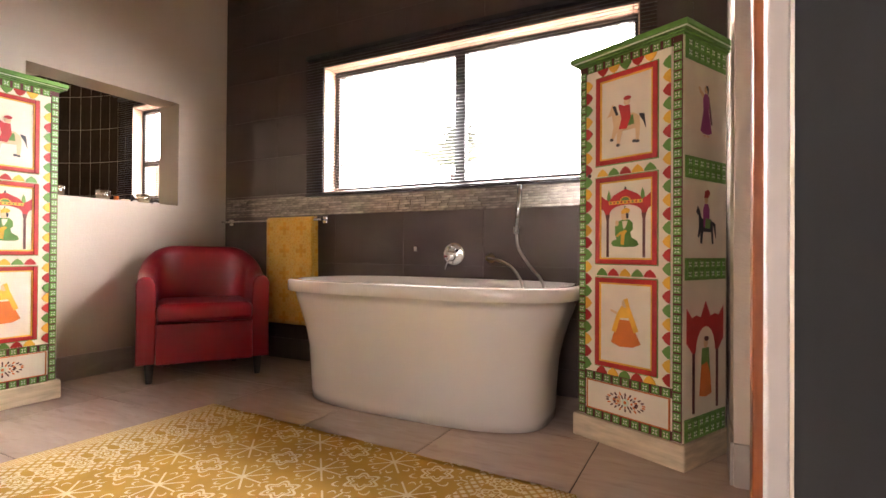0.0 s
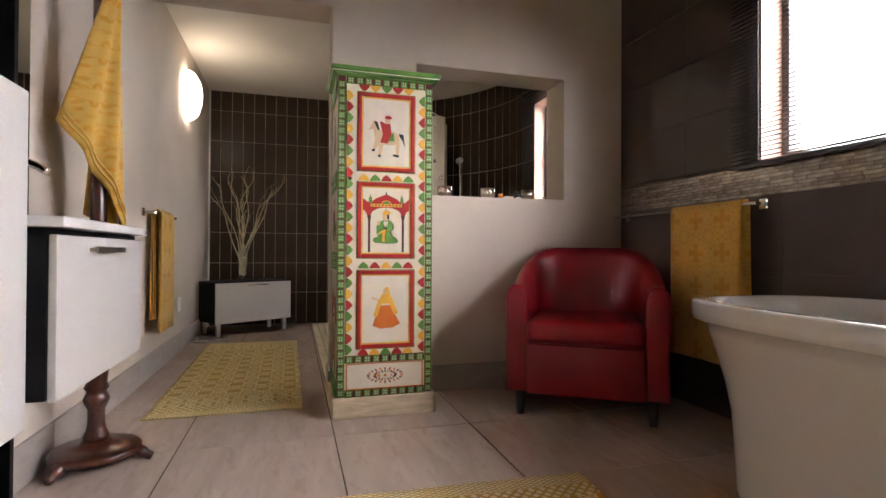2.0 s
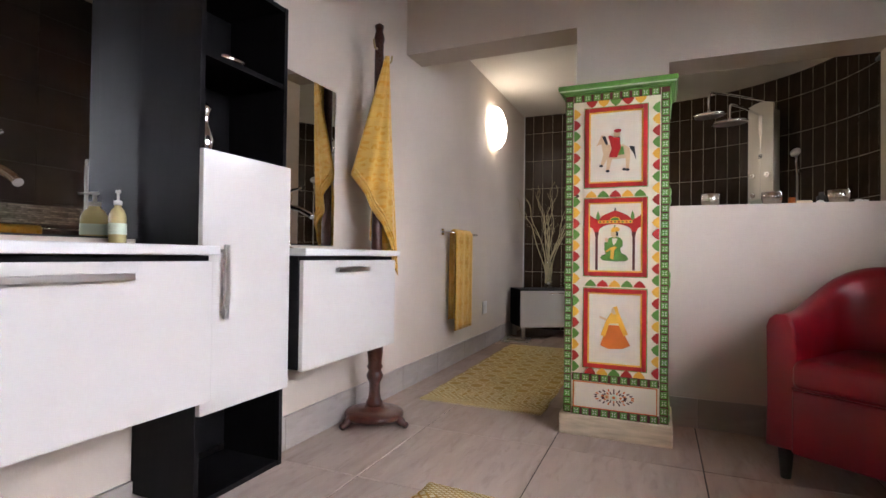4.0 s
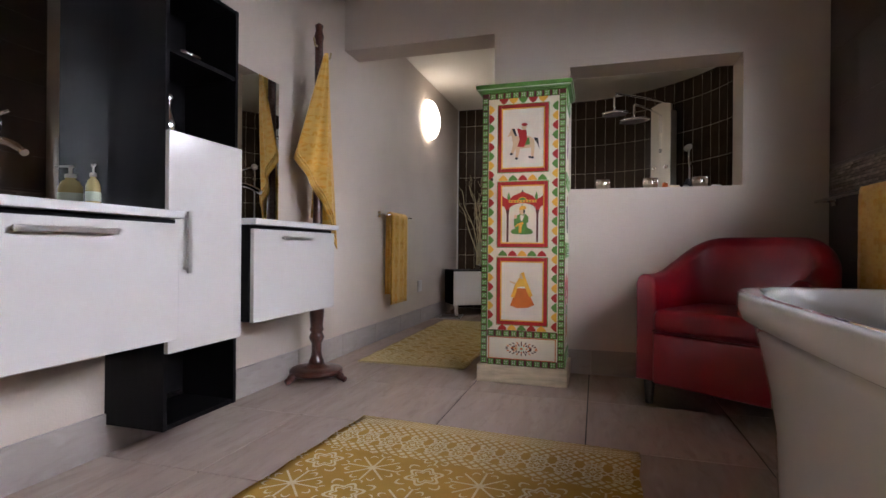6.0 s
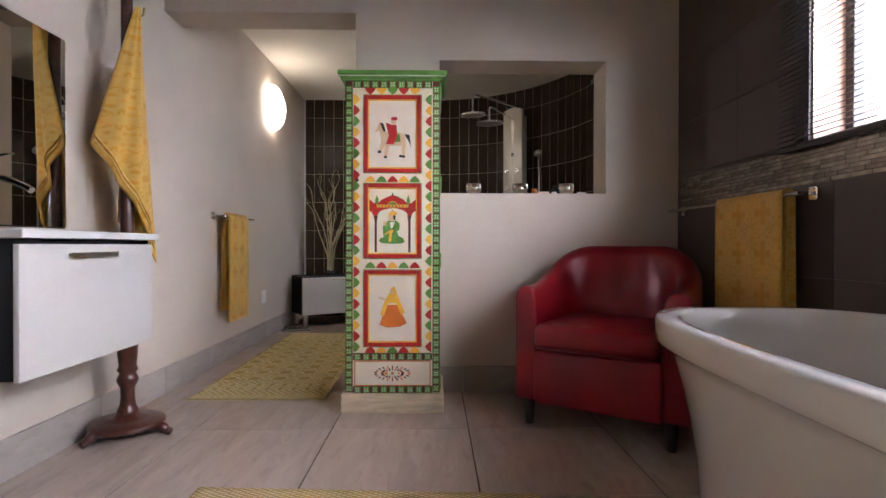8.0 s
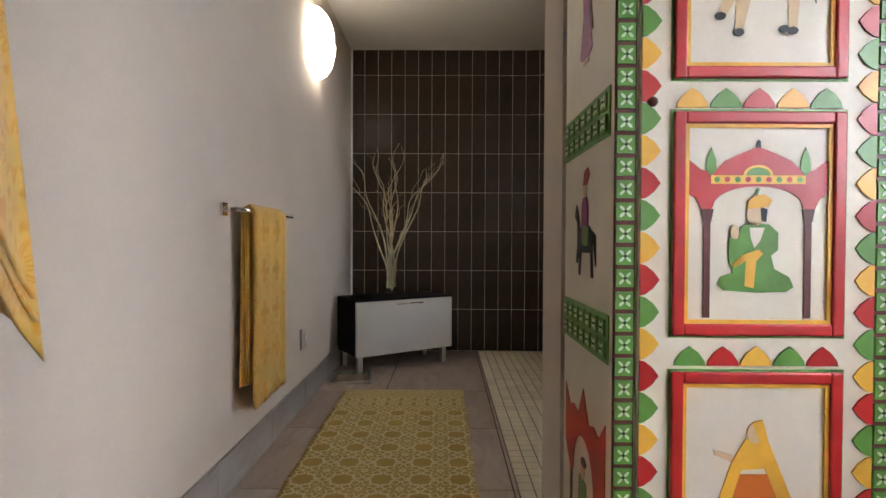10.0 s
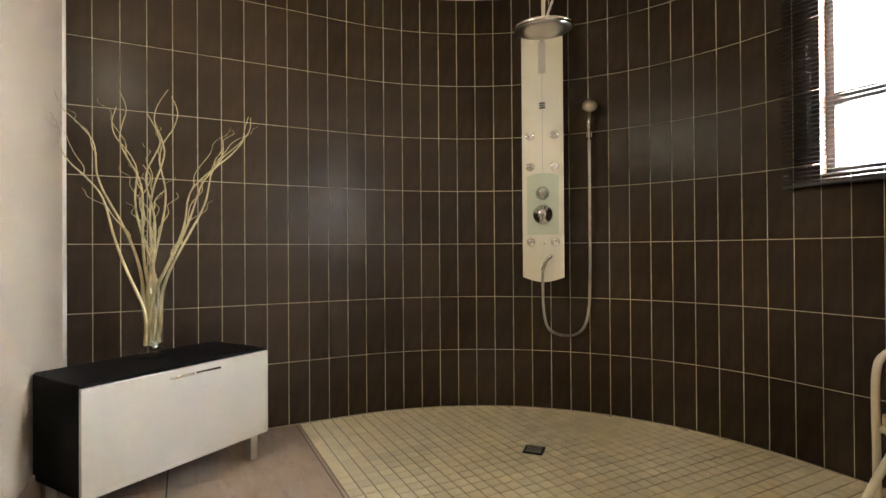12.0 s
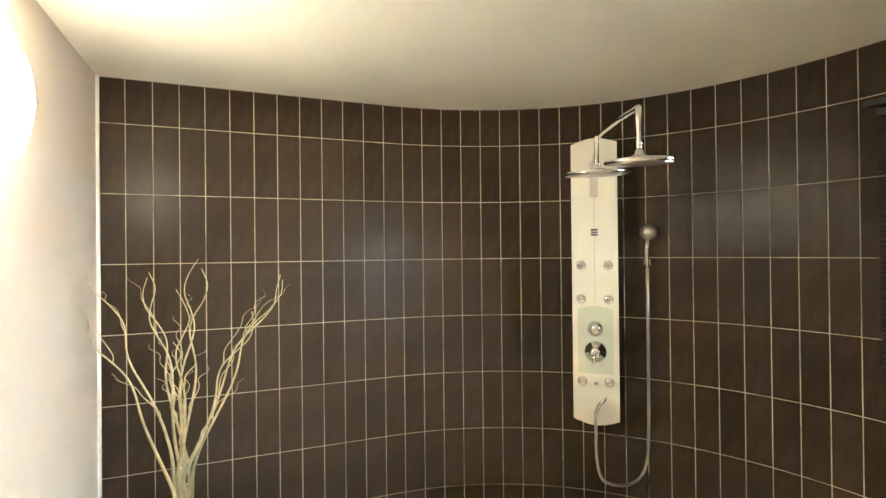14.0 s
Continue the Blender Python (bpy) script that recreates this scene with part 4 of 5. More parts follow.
def superring(a, b, cx, cy, z, n=64, p=3.2):
    out = []
    for i in range(n):
        t = 2 * math.pi * i / n
        c, s = math.cos(t), math.sin(t)
        out.append((cx + a * math.copysign(abs(c) ** (2 / p), c), cy + b * math.copysign(abs(s) ** (2 / p), s), z))
    return out


def bathtub():
    b = thing("bathtub", "white freestanding oval acrylic bath with a thick flared rim", "bathtub", pose(-0.40, 3.70, 0) @ Matrix.Diagonal((1.018, 1.0, 1.03, 1)))
    prof = [(0.700, 0.325, 0.0), (0.705, 0.33, 0.05), (0.712, 0.335, 0.18), (0.722, 0.340, 0.30), (0.745, 0.352, 0.40), (0.775, 0.368, 0.49), (0.802, 0.383, 0.56), (0.815, 0.392, 0.598),
            (0.844, 0.421, 0.600), (0.849, 0.426, 0.604), (0.850, 0.427, 0.630), (0.849, 0.426, 0.656), (0.843, 0.421, 0.664), (0.80, 0.372, 0.664), (0.785, 0.358, 0.656),
            (0.765, 0.345, 0.60), (0.70, 0.31, 0.42), (0.64, 0.27, 0.24), (0.58, 0.22, 0.17), (0.3, 0.1, 0.155), (0.02, 0.01, 0.15)]
    own = bmesh.new()
    rings = []
    for k, (a, c, z) in enumerate(prof):
        ring = superring(a, c, 0, 0, z)
        rings.append([own.verts.new(v) for v in ring])
    for a, c in zip(rings, rings[1:]):
        for i in range(64):
            j = (i + 1) % 64
            own.faces.new((a[i], a[j], c[j], c[i])).smooth = True
    own.faces.new(rings[0][::-1])
    own.faces.new(rings[-1])
    bmesh.ops.recalc_face_normals(own, faces=own.faces[:])
    part("tub", own, CERAMIC, b)
    part("drain", bm_lathe([(0.03, 0.15), (0.03, 0.158), (0, 0.16)], 16), CHROME, b)
    part("overflow", bm_lathe([(0.028, 0), (0.028, 0.008), (0, 0.012)], 16, m=pose(0, 0.345, 0.54, 100, 0, 0)), CHROME, b)
    return b


bathtub()

# ---- tub armchair ----


def armchair():
    c = thing("tub_armchair", "red leather tub armchair with short dark legs", "armchair", pose(-2.19, 3.617, 0, 0, 0, 56) @ Matrix.Scale(1.05, 4))
    # local: front faces -y
    H0, H1, W, D = 0.645, 0.838, 0.385, 0.33

    def shell(s):
        """s from -1 to 1 along the U: outer and inner foot places, and the height."""
        k = abs(s)
        if k > 0.62:
            f = (k - 0.62) / 0.38
            x, y, nx, ny = W - 0.0, 0.02 - f * (D - 0.02), 1, 0
        else:
            a = (k / 0.62) * math.pi / 2
            x, y, nx, ny = W * math.sin(a) ** 0.8, 0.02 + (D - 0.02) * math.cos(a) ** 0.8 if a < 1.57 else 0.02, math.sin(a), math.cos(a)
        h = H0 + (H1 - H0) * (0.5 + 0.5 * math.cos(math.pi * min(1, max(0, k - 0.16) / 0.72)))
        return math.copysign(x, s) if s else 0.0, y, math.copysign(nx, s) if s else 0.0, ny, h
    own = bmesh.new()
    n = 60
    th = 0.105
    rows_ = []
    for i in range(n + 1):
        s = -1 + 2 * i / n
        x, y, nx, ny, h = shell(s)
        sec = [(0, 0.11), (0.004, 0.30), (0, h - 0.05), (0.012, h - 0.018), (0.035, h), (th - 0.035, h), (th - 0.012, h - 0.018), (th, h - 0.05), (th + 0.012, 0.40), (th, 0.11)]
        rows_.append([own.verts.new((x - nx * o, y - ny * o, z)) for o, z in sec])
    for a, b in zip(rows_, rows_[1:]):
        for k in range(len(a) - 1):
            own.faces.new((a[k], a[k + 1], b[k + 1], b[k])).smooth = True
        own.faces.new((a[-1], a[0], b[0], b[-1]))
    own.faces.new(rows_[0][::-1])
    own.faces.new(rows_[-1])
    bmesh.ops.recalc_face_normals(own, faces=own.faces[:])
    ends = [e for e in own.edges if len(e.link_faces) == 2 and any(len(f.verts) > 5 for f in e.link_faces)]
    bmesh.ops.bevel(own, geom=ends, offset=0.014, segments=3, affect="EDGES", profile=0.5)
    part("shell", smooth(own), LEATHER, c)
    part("front_panel", smooth(bm_box(-0.277, 0.277, -D + 0.012, 0.20, 0.11, 0.36, 0.012, seg=3)), LEATHER, c)
    cu = bm_box(-0.275, 0.275, -D - 0.006, 0.20, 0.362, 0.475, 0.035, seg=4)
    for v in cu.verts:
        if v.co.z > 0.45:
            v.co.z += 0.02 * (1 - (v.co.x / 0.275) ** 2)
    part("seat_cushion", smooth(cu), LEATHER, c)
    pip = bm_tube([(-0.265, -D - 0.008, 0.372), (0.265, -D - 0.008, 0.372)], 0.005, 8)
    part("piping", pip, LEATHER, c)
    for sx in (-1, 1):
        for y in (-0.28, 0.20):
            part("leg", bm_lathe([(0.017, 0), (0.019, 0.004), (0.028, 0.115)], 12, m=pose(sx * (0.31 if y < 0 else 0.22), y, 0)), DARKLEG, c)
    return c


armchair()

# ---- bathroom: vanity units ----


def vanity(x0, x1, h0, h1, label):
    """A wall-hung drawer unit with a black carcass, from x0 to x1; the front looks to +y."""
    v = thing("vanity_unit", label, "cabinet", pose(0, 0, 0), "wall-hung vanity units")
    part("carcass", bm_box(x0, x1, SOUTH + 0.002, 1.445, 0.47, 0.90, 0.002), BLACKWOOD, v, "black wooden carcass")
    d = part("drawer_front", bm_box(x0 + 0.004, x1 - 0.004, 1.447, 1.467, 0.465, 0.884, 0.003), GLOSS_WHITE, v, "glossy white drawer front")
    own = bm_box(h0, h1, 1.485, 1.493, 0.838, 0.856, 0.002)
    for x in (h0 + 0.015, h1 - 0.015):
        bm_box(x - 0.005, x + 0.005, 1.466, 1.487, 0.842, 0.852, bm=own)
    part("handle", own, STEEL, d, "brushed steel bar handle")
    return v


vanity(-1.868, -1.145, -1.59, -1.345, "small wall-hung vanity unit with a white drawer front")
vanity(-0.735, 0.10, -0.47, -0.17, "wide wall-hung vanity unit with a white drawer front")
for x0, x1 in ((-1.885, -1.139), (-0.742, 0.115)):
    ct = bm_box(x0, x1, SOUTH + 0.002, 1.485, 0.902, 0.930, 0.004)
    tagged(new("vanity_counter", mesh_of("vanity_counter", ct, COUNTER)), "white vanity countertop on the drawer unit", "countertop")

tall = thing("tall_cabinet", "tall black wooden bathroom cabinet with a white door and open shelves", "cabinet")
TX0, TX1, TY = -1.14, -0.745, 1.385
own = bm_box(TX0, TX0 + 0.018, SOUTH + 0.002, TY, 0.115, 1.84, 0.001)
part("side_panel", own, BLACKWOOD, tall)
part("side_panel", bm_box(TX1 - 0.018, TX1, SOUTH + 0.002, TY, 0.115, 1.84, 0.001), BLACKWOOD, tall)
part("back_panel", bm_box(TX0 + 0.018, TX1 - 0.018, SOUTH + 0.002, SOUTH + 0.012, 0.115, 1.84), BLACKWOOD, tall)
for z in (0.115, 0.40, 1.212, 1.53, 1.822):
    part("shelf", bm_box(TX0 + 0.018, TX1 - 0.018, SOUTH + 0.012, TY - 0.004, z, z + 0.018), BLACKWOOD, tall)
td = part("door", bm_box(TX0 - 0.002, TX1 + 0.002, TY + 0.002, TY + 0.022, 0.405, 1.232, 0.003), GLOSS_WHITE, tall, "glossy white cabinet door")
own = bm_box(TX1 - 0.082, TX1 - 0.064, TY + 0.04, TY + 0.05, 0.70, 0.935, 0.002)
for z in (0.72, 0.915):
    bm_box(TX1 - 0.078, TX1 - 0.068, TY + 0.02, TY + 0.042, z - 0.005, z + 0.005, bm=own)
part("handle", own, STEEL, td, "brushed steel bar handle")
for x0, x1, z1, what in ((-1.822, -1.16, 1.757, "tall frameless mirror behind the small basin"), (-0.738, 0.10, 1.757, "wide frameless mirror behind the large basin")):
    mi = thing("wall_mirror", what, "mirror")
    part("glass", bm_box(x0, x1, SOUTH + 0.0155, SOUTH + 0.020, 0.955, z1), MIRROR, mi)
    part("backing", bm_box(x0 - 0.002, x1 + 0.002, SOUTH + 0.002, SOUTH + 0.015, 0.950, z1 + 0.002), BLACK, mi)


def basin_tap(x, y, m_turn=90):
    t = thing("basin_tap", "tall chrome mixer tap standing on the vanity counter", "tap", pose(x, y, 0.930, 0, 0, m_turn))
    part("column", bm_lathe([(0.027, 0), (0.027, 0.006), (0.019, 0.012), (0.019, 0.20), (0.022, 0.205), (0.022, 0.235), (0.016, 0.242), (0, 0.242)], 20), CHROME, t)
    part("spout", bm_tube(spline([(0.01, 0, 0.175), (0.06, 0, 0.165), (0.11, 0, 0.145), (0.135, 0, 0.13)], 4), 0.011, 10), CHROME, t)
    part("lever", bm_tube([(0, 0, 0.236), (0.03, 0, 0.246), (0.075, 0, 0.252)], [0.007, 0.006, 0.004], 8), CHROME, t)


basin_tap(-1.31, 1.245)
basin_tap(-0.27, 1.245)


def soap_bottle(x, y, hgt):
    b = thing("soap_bottle", "clear flat pump bottle of yellow hand soap on the counter", "bottle", pose(x, y, 0.930, 0, 0, 50) @ Matrix.Diagonal((1.3, 0.8, 1, 1)))
    part("bottle", bm_lathe([(0.026, 0), (0.030, 0.006), (0.030, hgt - 0.02), (0.022, hgt), (0.013, hgt + 0.008), (0.013, hgt + 0.014), (0, hgt + 0.014)], 18), SOAP, b)
    part("label", bm_lathe([(0.0306, 0.03), (0.0308, 0.032), (0.0308, 0.062), (0.0306, 0.064)], 18), MINT, b)
    pump = bm_lathe([(0.015, hgt + 0.014), (0.015, hgt + 0.028), (0.005, hgt + 0.03), (0.005, hgt + 0.05), (0.010, hgt + 0.052), (0.010, hgt + 0.06), (0, hgt + 0.06)], 14)
    bm_tube([(0, 0, hgt + 0.056), (0.036, 0.01, hgt + 0.054)], 0.004, 8, pump)
    part("pump", pump, GLOSS_WHITE, b)


soap_bottle(-0.635, 1.175, 0.105)

fig = thing("metal_figurine", "slender polished metal bird ornament on the shelf", "ornament", pose(-0.84, 1.30, 1.2305))
part("body", bm_lathe([(0.016, 0), (0.026, 0.02), (0.030, 0.05), (0.02, 0.085), (0.010, 0.11), (0.012, 0.14), (0.020, 0.155), (0.006, 0.175), (0, 0.18)], 16), CHROME, fig)
dish = thing("ornament_dish", "small dark ornament dish on the upper shelf", "ornament", pose(-0.92, 1.30, 1.549))
part("dish", bm_lathe([(0.03, 0), (0.055, 0.012), (0.07, 0.02), (0.066, 0.02), (0.045, 0.012), (0, 0.008)], 18), BOWLMET, dish)
part("knob", bm_lathe([(0.018, 0.012), (0.024, 0.03), (0.012, 0.048), (0, 0.05)], 14), MAHOG, dish)

# ---- coat stand with a towel ----
SX, SY = -1.985, 1.285
stand = thing("coat_stand", "turned dark wooden coat stand on a round footed base", "coat stand", pose(SX, SY, 0))
part("base", bm_lathe([(0.150, 0.040), (0.158, 0.048), (0.158, 0.062), (0.148, 0.072), (0.10, 0.080), (0.055, 0.088), (0.05, 0.10), (0, 0.10)], 32), MAHOG, stand)
part("pole", bm_lathe([(0.048, 0.095), (0.044, 0.12), (0.034, 0.14), (0.030, 0.17), (0.030, 0.22), (0.042, 0.245), (0.046, 0.26), (0.040, 0.275), (0.034, 0.29), (0.044, 0.305), (0.036, 0.325), (0.042, 0.38), (0.044, 0.42), (0.038, 0.50), (0.032, 0.7), (0.026, 1.2), (0.024, 2.05), (0.030, 2.08), (0.020, 2.12), (0.026, 2.15), (0, 2.17)], 24), MAHOG, stand)
for k in range(3):
    a = radians(90 + 120 * k)
    c, s = math.cos(a), math.sin(a)
    part("foot", bm_tube(spline([(0.09 * c, 0.09 * s, 0.048), (0.14 * c, 0.14 * s, 0.045), (0.175 * c, 0.175 * s, 0.024), (0.20 * c, 0.20 * s, 0.013)], 4), [0.026] * 4 + [0.024] * 4 + [0.018] * 4 + [0.012], 10), MAHOG, stand)
part("hook", bm_tube(spline([(0.02, 0, 2.02), (0.06, 0.01, 2.01), (0.075, 0.01, 2.05)], 4), 0.006, 8), BRASSY, stand)
part("hook", bm_tube(spline([(-0.02, 0.02, 1.96), (-0.02, 0.06, 1.95), (-0.02, 0.07, 1.985)], 4), 0.006, 8), BRASSY, stand)


def hang(left, right, u, bulge, ripple):
    p = left.lerp(right, u)
    out = Vector((0.62, 0.78, 0)) * (bulge * math.sin(math.pi * min(1, 0.08 + 0.9 * u)) + ripple)
    return p + out


def drape(u, v):
    """u across, v down from the hook; the hem runs aslant."""
    left = Vector((-1.955 + 0.03 * v, 1.335 - 0.20 * v, 1.965 - 0.63 * v))
    right = Vector((-1.99 - 0.17 * v, 1.345 - 0.02 * v, 1.965 - 1.175 * v))
    spread = 0.15 + 0.85 * v
    return hang(left, right, u, 0.03 + 0.10 * v, (0.016 * math.sin(11 * u + 0.6) + 0.009 * math.sin(23 * u + 3 * v)) * spread)


def drape_back(u, v):
    left = Vector((-1.965 - 0.06 * v, 1.32 - 0.12 * v, 1.95 - 0.96 * v))
    right = Vector((-1.995 - 0.15 * v, 1.335 - 0.03 * v, 1.95 - 1.10 * v))
    return hang(left, right, u, 0.02 + 0.06 * v, 0.010 * math.sin(9 * u + 2) * v)


tw = thing("hanging_towel", "yellow terry towel hooked on the coat stand, hanging aslant", "towel")
part("front_fold", bm_sheet(drape, 40, 36, 0.006), TERRY, tw)
part("back_fold", bm_sheet(drape_back, 14, 24, 0.006), TERRY, tw)
hem = bmesh.new()
for o in (0.045, 0.075):
    bm_tube([drape(i / 40, 1 - o) + Vector((0.004, 0.005, 0)) for i in range(1, 40)], 0.004, 6, hem)
part("border", hem, TERRY, tw)

# ---- towel rails and their towels ----


def towel_rail(x0, x1, y, wall, z, sign, label):
    """A bar along x, on two brackets to the wall; sign: the way from the wall."""
    r = thing("towel_rail", label, "towel rail")
    part("bar", bm_tube([(x0, y, z), (x1, y, z)], 0.009, 12), CHROME, r)
    for x in (x0 + 0.03, x1 - 0.03):
        own = bm_tube([(x, y, z), (x, wall, z)], 0.009, 10)
        bm_box(x - 0.022, x + 0.022, min(wall, wall + sign * 0.014), max(wall, wall + sign * 0.014), z - 0.026, z + 0.026, 0.004, own)
        part("bracket", own, CHROME, r)


def towel_over(x0, x1, y, z, front, back, label, sign, fold=0.0):
    """A folded towel over a bar: drops front and back, away from and towards the wall."""
    t = thing("folded_towel", label, "towel")
    R = 0.015

    def layer(k):
        rr = R + 0.007 * k

        def f(u, v):
            total = front + back + math.pi * rr
            s = v * total
            if s < front:
                dy, dz = rr, -(front - s)
            elif s < front + math.pi * rr:
                a = (s - front) / rr
                dy, dz = rr * math.cos(a), rr * math.sin(a)
            else:
                dy, dz = -rr, -(s - front - math.pi * rr)
            w = 0.004 * math.sin(7 * u + 1.3 * k) * min(1, abs(dz) * 3) + 0.003 * math.sin(19 * u + 2 * v + k)
            return Vector((x0 + (x1 - x0) * u + 0.006 * math.sin(5 * v + k) + 0.012 * k, y + sign * (dy + w), z + dz))
        return f
    for k in range(3):
        part("layer", bm_sheet(layer(k), 18, 40, 0.006), TERRY, t)
    return t


towel_rail(-2.60, -1.52, NORTH - 0.085, NORTH - 0.001, 1.085, -1, "chrome towel rail on the brown wall")
towel_over(-2.065, -1.60, NORTH - 0.085, 1.085, 0.79, 0.74, "yellow terry towel folded over the chrome rail", -1)
towel_rail(-3.96, -3.26, SOUTH + 0.06, SOUTH + 0.001, 1.095, 1, "short chrome towel rail on the passage wall")
towel_over(-3.79, -3.41, SOUTH + 0.06, 1.095, 0.79, 0.70, "pale yellow terry towel folded over the passage rail", 1)

# ---- bath fittings on the brown wall ----
mixer = thing("bath_mixer", "round chrome wall plate with a bath mixer lever", "tap", pose(-0.47, NORTH, 0.835, 90, 0, 0))
part("plate", bm_lathe([(0.078, 0), (0.078, 0.006), (0.066, 0.014), (0, 0.016)], 36), CHROME, mixer)
part("knob", bm_lathe([(0.034, 0.014), (0.034, 0.05), (0.026, 0.06), (0, 0.062)], 24, m=pose(0, -0.012, 0)), CHROME, mixer)
part("diverter", bm_lathe([(0.016, 0.014), (0.016, 0.034), (0, 0.036)], 16, m=pose(0.0, 0.045, 0)), CHROME, mixer)
part("lever", bm_tube([(0, -0.012, 0.055), (-0.02, -0.06, 0.06), (-0.035, -0.1, 0.058)], [0.008, 0.006, 0.005], 8), CHROME, mixer)
stud = thing("wall_stud", "small square chrome stud on the brown wall", "fitting", pose(-0.755, NORTH, 0.868))
part("stud", bm_box(-0.013, 0.013, -0.02, 0.0, -0.017, 0.017, 0.003), CHROME, stud)
spout = thing("bath_outlet", "chrome wall outlet with a pale hose into the bath", "tap", pose(-0.21, NORTH, 0.81))
part("flange", bm_lathe([(0.03, 0), (0.03, 0.006), (0.018, 0.03), (0.014, 0.055), (0, 0.056)], 20, m=pose(0, 0, 0, 90, 0, 0)), BRASSY, spout)
part("hose", bm_tube(spline([(0, -0.05, 0), (0.09, -0.09, -0.012), (0.19, -0.14, -0.05), (0.27, -0.2, -0.13), (0.30, -0.24, -0.22)], 6), 0.0085, 10), STEEL, spout)
hs = thing("hand_shower", "chrome hand shower in its wall holder beside the bath", "shower", pose(-0.02, NORTH, 0.99))
part("holder", bm_box(-0.02, 0.02, -0.06, 0, -0.03, 0.015, 0.005), CHROME, hs)
part("handset", bm_tube([(0, -0.06, -0.02), (0.01, -0.05, 0.12), (0.018, -0.045, 0.27)], [0.011, 0.014, 0.016], 12), CHROME, hs)
part("hose", bm_tube(spline([(0, -0.06, -0.03), (0.02, -0.07, -0.12), (0.10, -0.11, -0.22), (0.19, -0.17, -0.30), (0.24, -0.22, -0.40)], 8), 0.009, 10), STEEL, hs)

# ---- things on the sill of the hatch ----
SILL = 1.1965


def bowl(x, y, r, hgt):
    b = thing("silver_bowl", "small hammered silver bowl on the sill", "bowl", pose(x, y, SILL), "silver bowls on the sill")
    part("bowl", bm_lathe([(r * 0.66, 0), (r * 0.84, 0.004), (r, hgt * 0.5), (r * 0.96, hgt), (r * 0.91, hgt), (r * 0.93, hgt * 0.5), (r * 0.7, 0.012), (0, 0.010)], 26), BOWLMET, b)
    part("candle", bm_lathe([(0.02, 0.0125), (0.02, 0.03), (0, 0.031)], 12), WAX, b)


for y in (2.948, 3.238, 3.525):
    bowl(-2.76, y, 0.048, 0.068)
can = thing("small_candle", "small orange candle on the sill", "candle", pose(-2.75, 3.325, SILL))
part("wax", bm_lathe([(0.017, 0), (0.017, 0.036), (0.006, 0.037), (0, 0.037)], 14), ORANGE, can)
sp = thing("soap_bar", "small pale soap bar lying on the sill", "soap", pose(-2.74, 3.375, SILL))
part("bar", smooth(bm_box(-0.02, 0.02, -0.034, 0.034, 0.0, 0.018, 0.007, seg=3)), WAX, sp)
jar = thing("dark_jar", "small dark glass jar on the sill", "jar", pose(-2.80, 3.465, SILL))
part("jar", bm_lathe([(0.022, 0), (0.024, 0.04), (0.012, 0.052), (0.012, 0.066), (0, 0.066)], 16), INK, jar)
for x, y in ((-2.72, 3.44), (-2.73, 3.60), (-2.75, 3.63)):
    pb = thing("pebble", "small pale pebble on the sill", "pebble", pose(x, y, SILL))
    part("stone", bm_lathe([(0.008, 0), (0.018, 0.006), (0.014, 0.014), (0, 0.017)], 12), STONE, pb)

# ---- rugs ----


def rug(name, label, material, cx, cy, turn, hx, hy):
    r = thing(name, label, "rug", pose(cx, cy, 0, 0, 0, turn))
    own = bmesh.new()
    nx, ny = 60, 30
    g = [[own.verts.new((-hx + 2 * hx * i / nx, -hy + 2 * hy * j / ny + 0.004 * math.sin(i * 0.7), 0.005 + 0.0018 * noise.noise((i * 0.25, j * 0.25, hx)))) for j in range(ny + 1)] for i in range(nx + 1)]
    for i in range(nx):
        for j in range(ny):
            own.faces.new((g[i][j], g[i + 1][j], g[i + 1][j + 1], g[i][j + 1]))
    bmesh.ops.recalc_face_normals(own, faces=own.faces[:])
    bmesh.ops.solidify(own, geom=own.faces[:], thickness=0.004)
    part("weave", smooth(own), material, r)
    fr = bmesh.new()
    for sx in (-1, 1):
        for k in range(int(hy * 2 / 0.012)):
            y = -hy + 0.012 * k + 0.006
            bm_box(sx * hx - 0.012 if sx < 0 else hx, -hx if sx < 0 else hx + 0.012, y - 0.002, y + 0.002, 0.001, 0.004, bm=fr)
    tagged(part("fringe", fr, material, r), kind="stuff")


rug("printed_rug", "yellow block-printed cotton rug on the floor by the bath", RUG, -0.42, 2.415, -3.0, 1.0, 0.61)
rug("runner_rug", "pale yellow patterned cotton runner lying in the passage", RUNNER, -3.59, 1.685, 0.5, 1.085, 0.385)

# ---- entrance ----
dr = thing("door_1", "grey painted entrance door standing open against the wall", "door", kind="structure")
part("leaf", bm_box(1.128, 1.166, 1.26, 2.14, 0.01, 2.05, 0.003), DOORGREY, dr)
fr = thing("door_frame", "white and orange wooden entrance door frame", "door frame", kind="structure")
part("white_post", bm_box(1.093, 1.125, 2.16, 2.21, 0.0, 2.06, 0.004), TRIMWHITE, fr)
part("wood_post", bm_box(1.105, EAST + 0.05, 2.62, 2.70, 0.0, 2.10, 0.004), DOORWOOD, fr)
part("lintel", bm_box(1.12, EAST + 0.05, 2.70, 3.33, 2.03, 2.10, 0.004), DOORWOOD, fr)

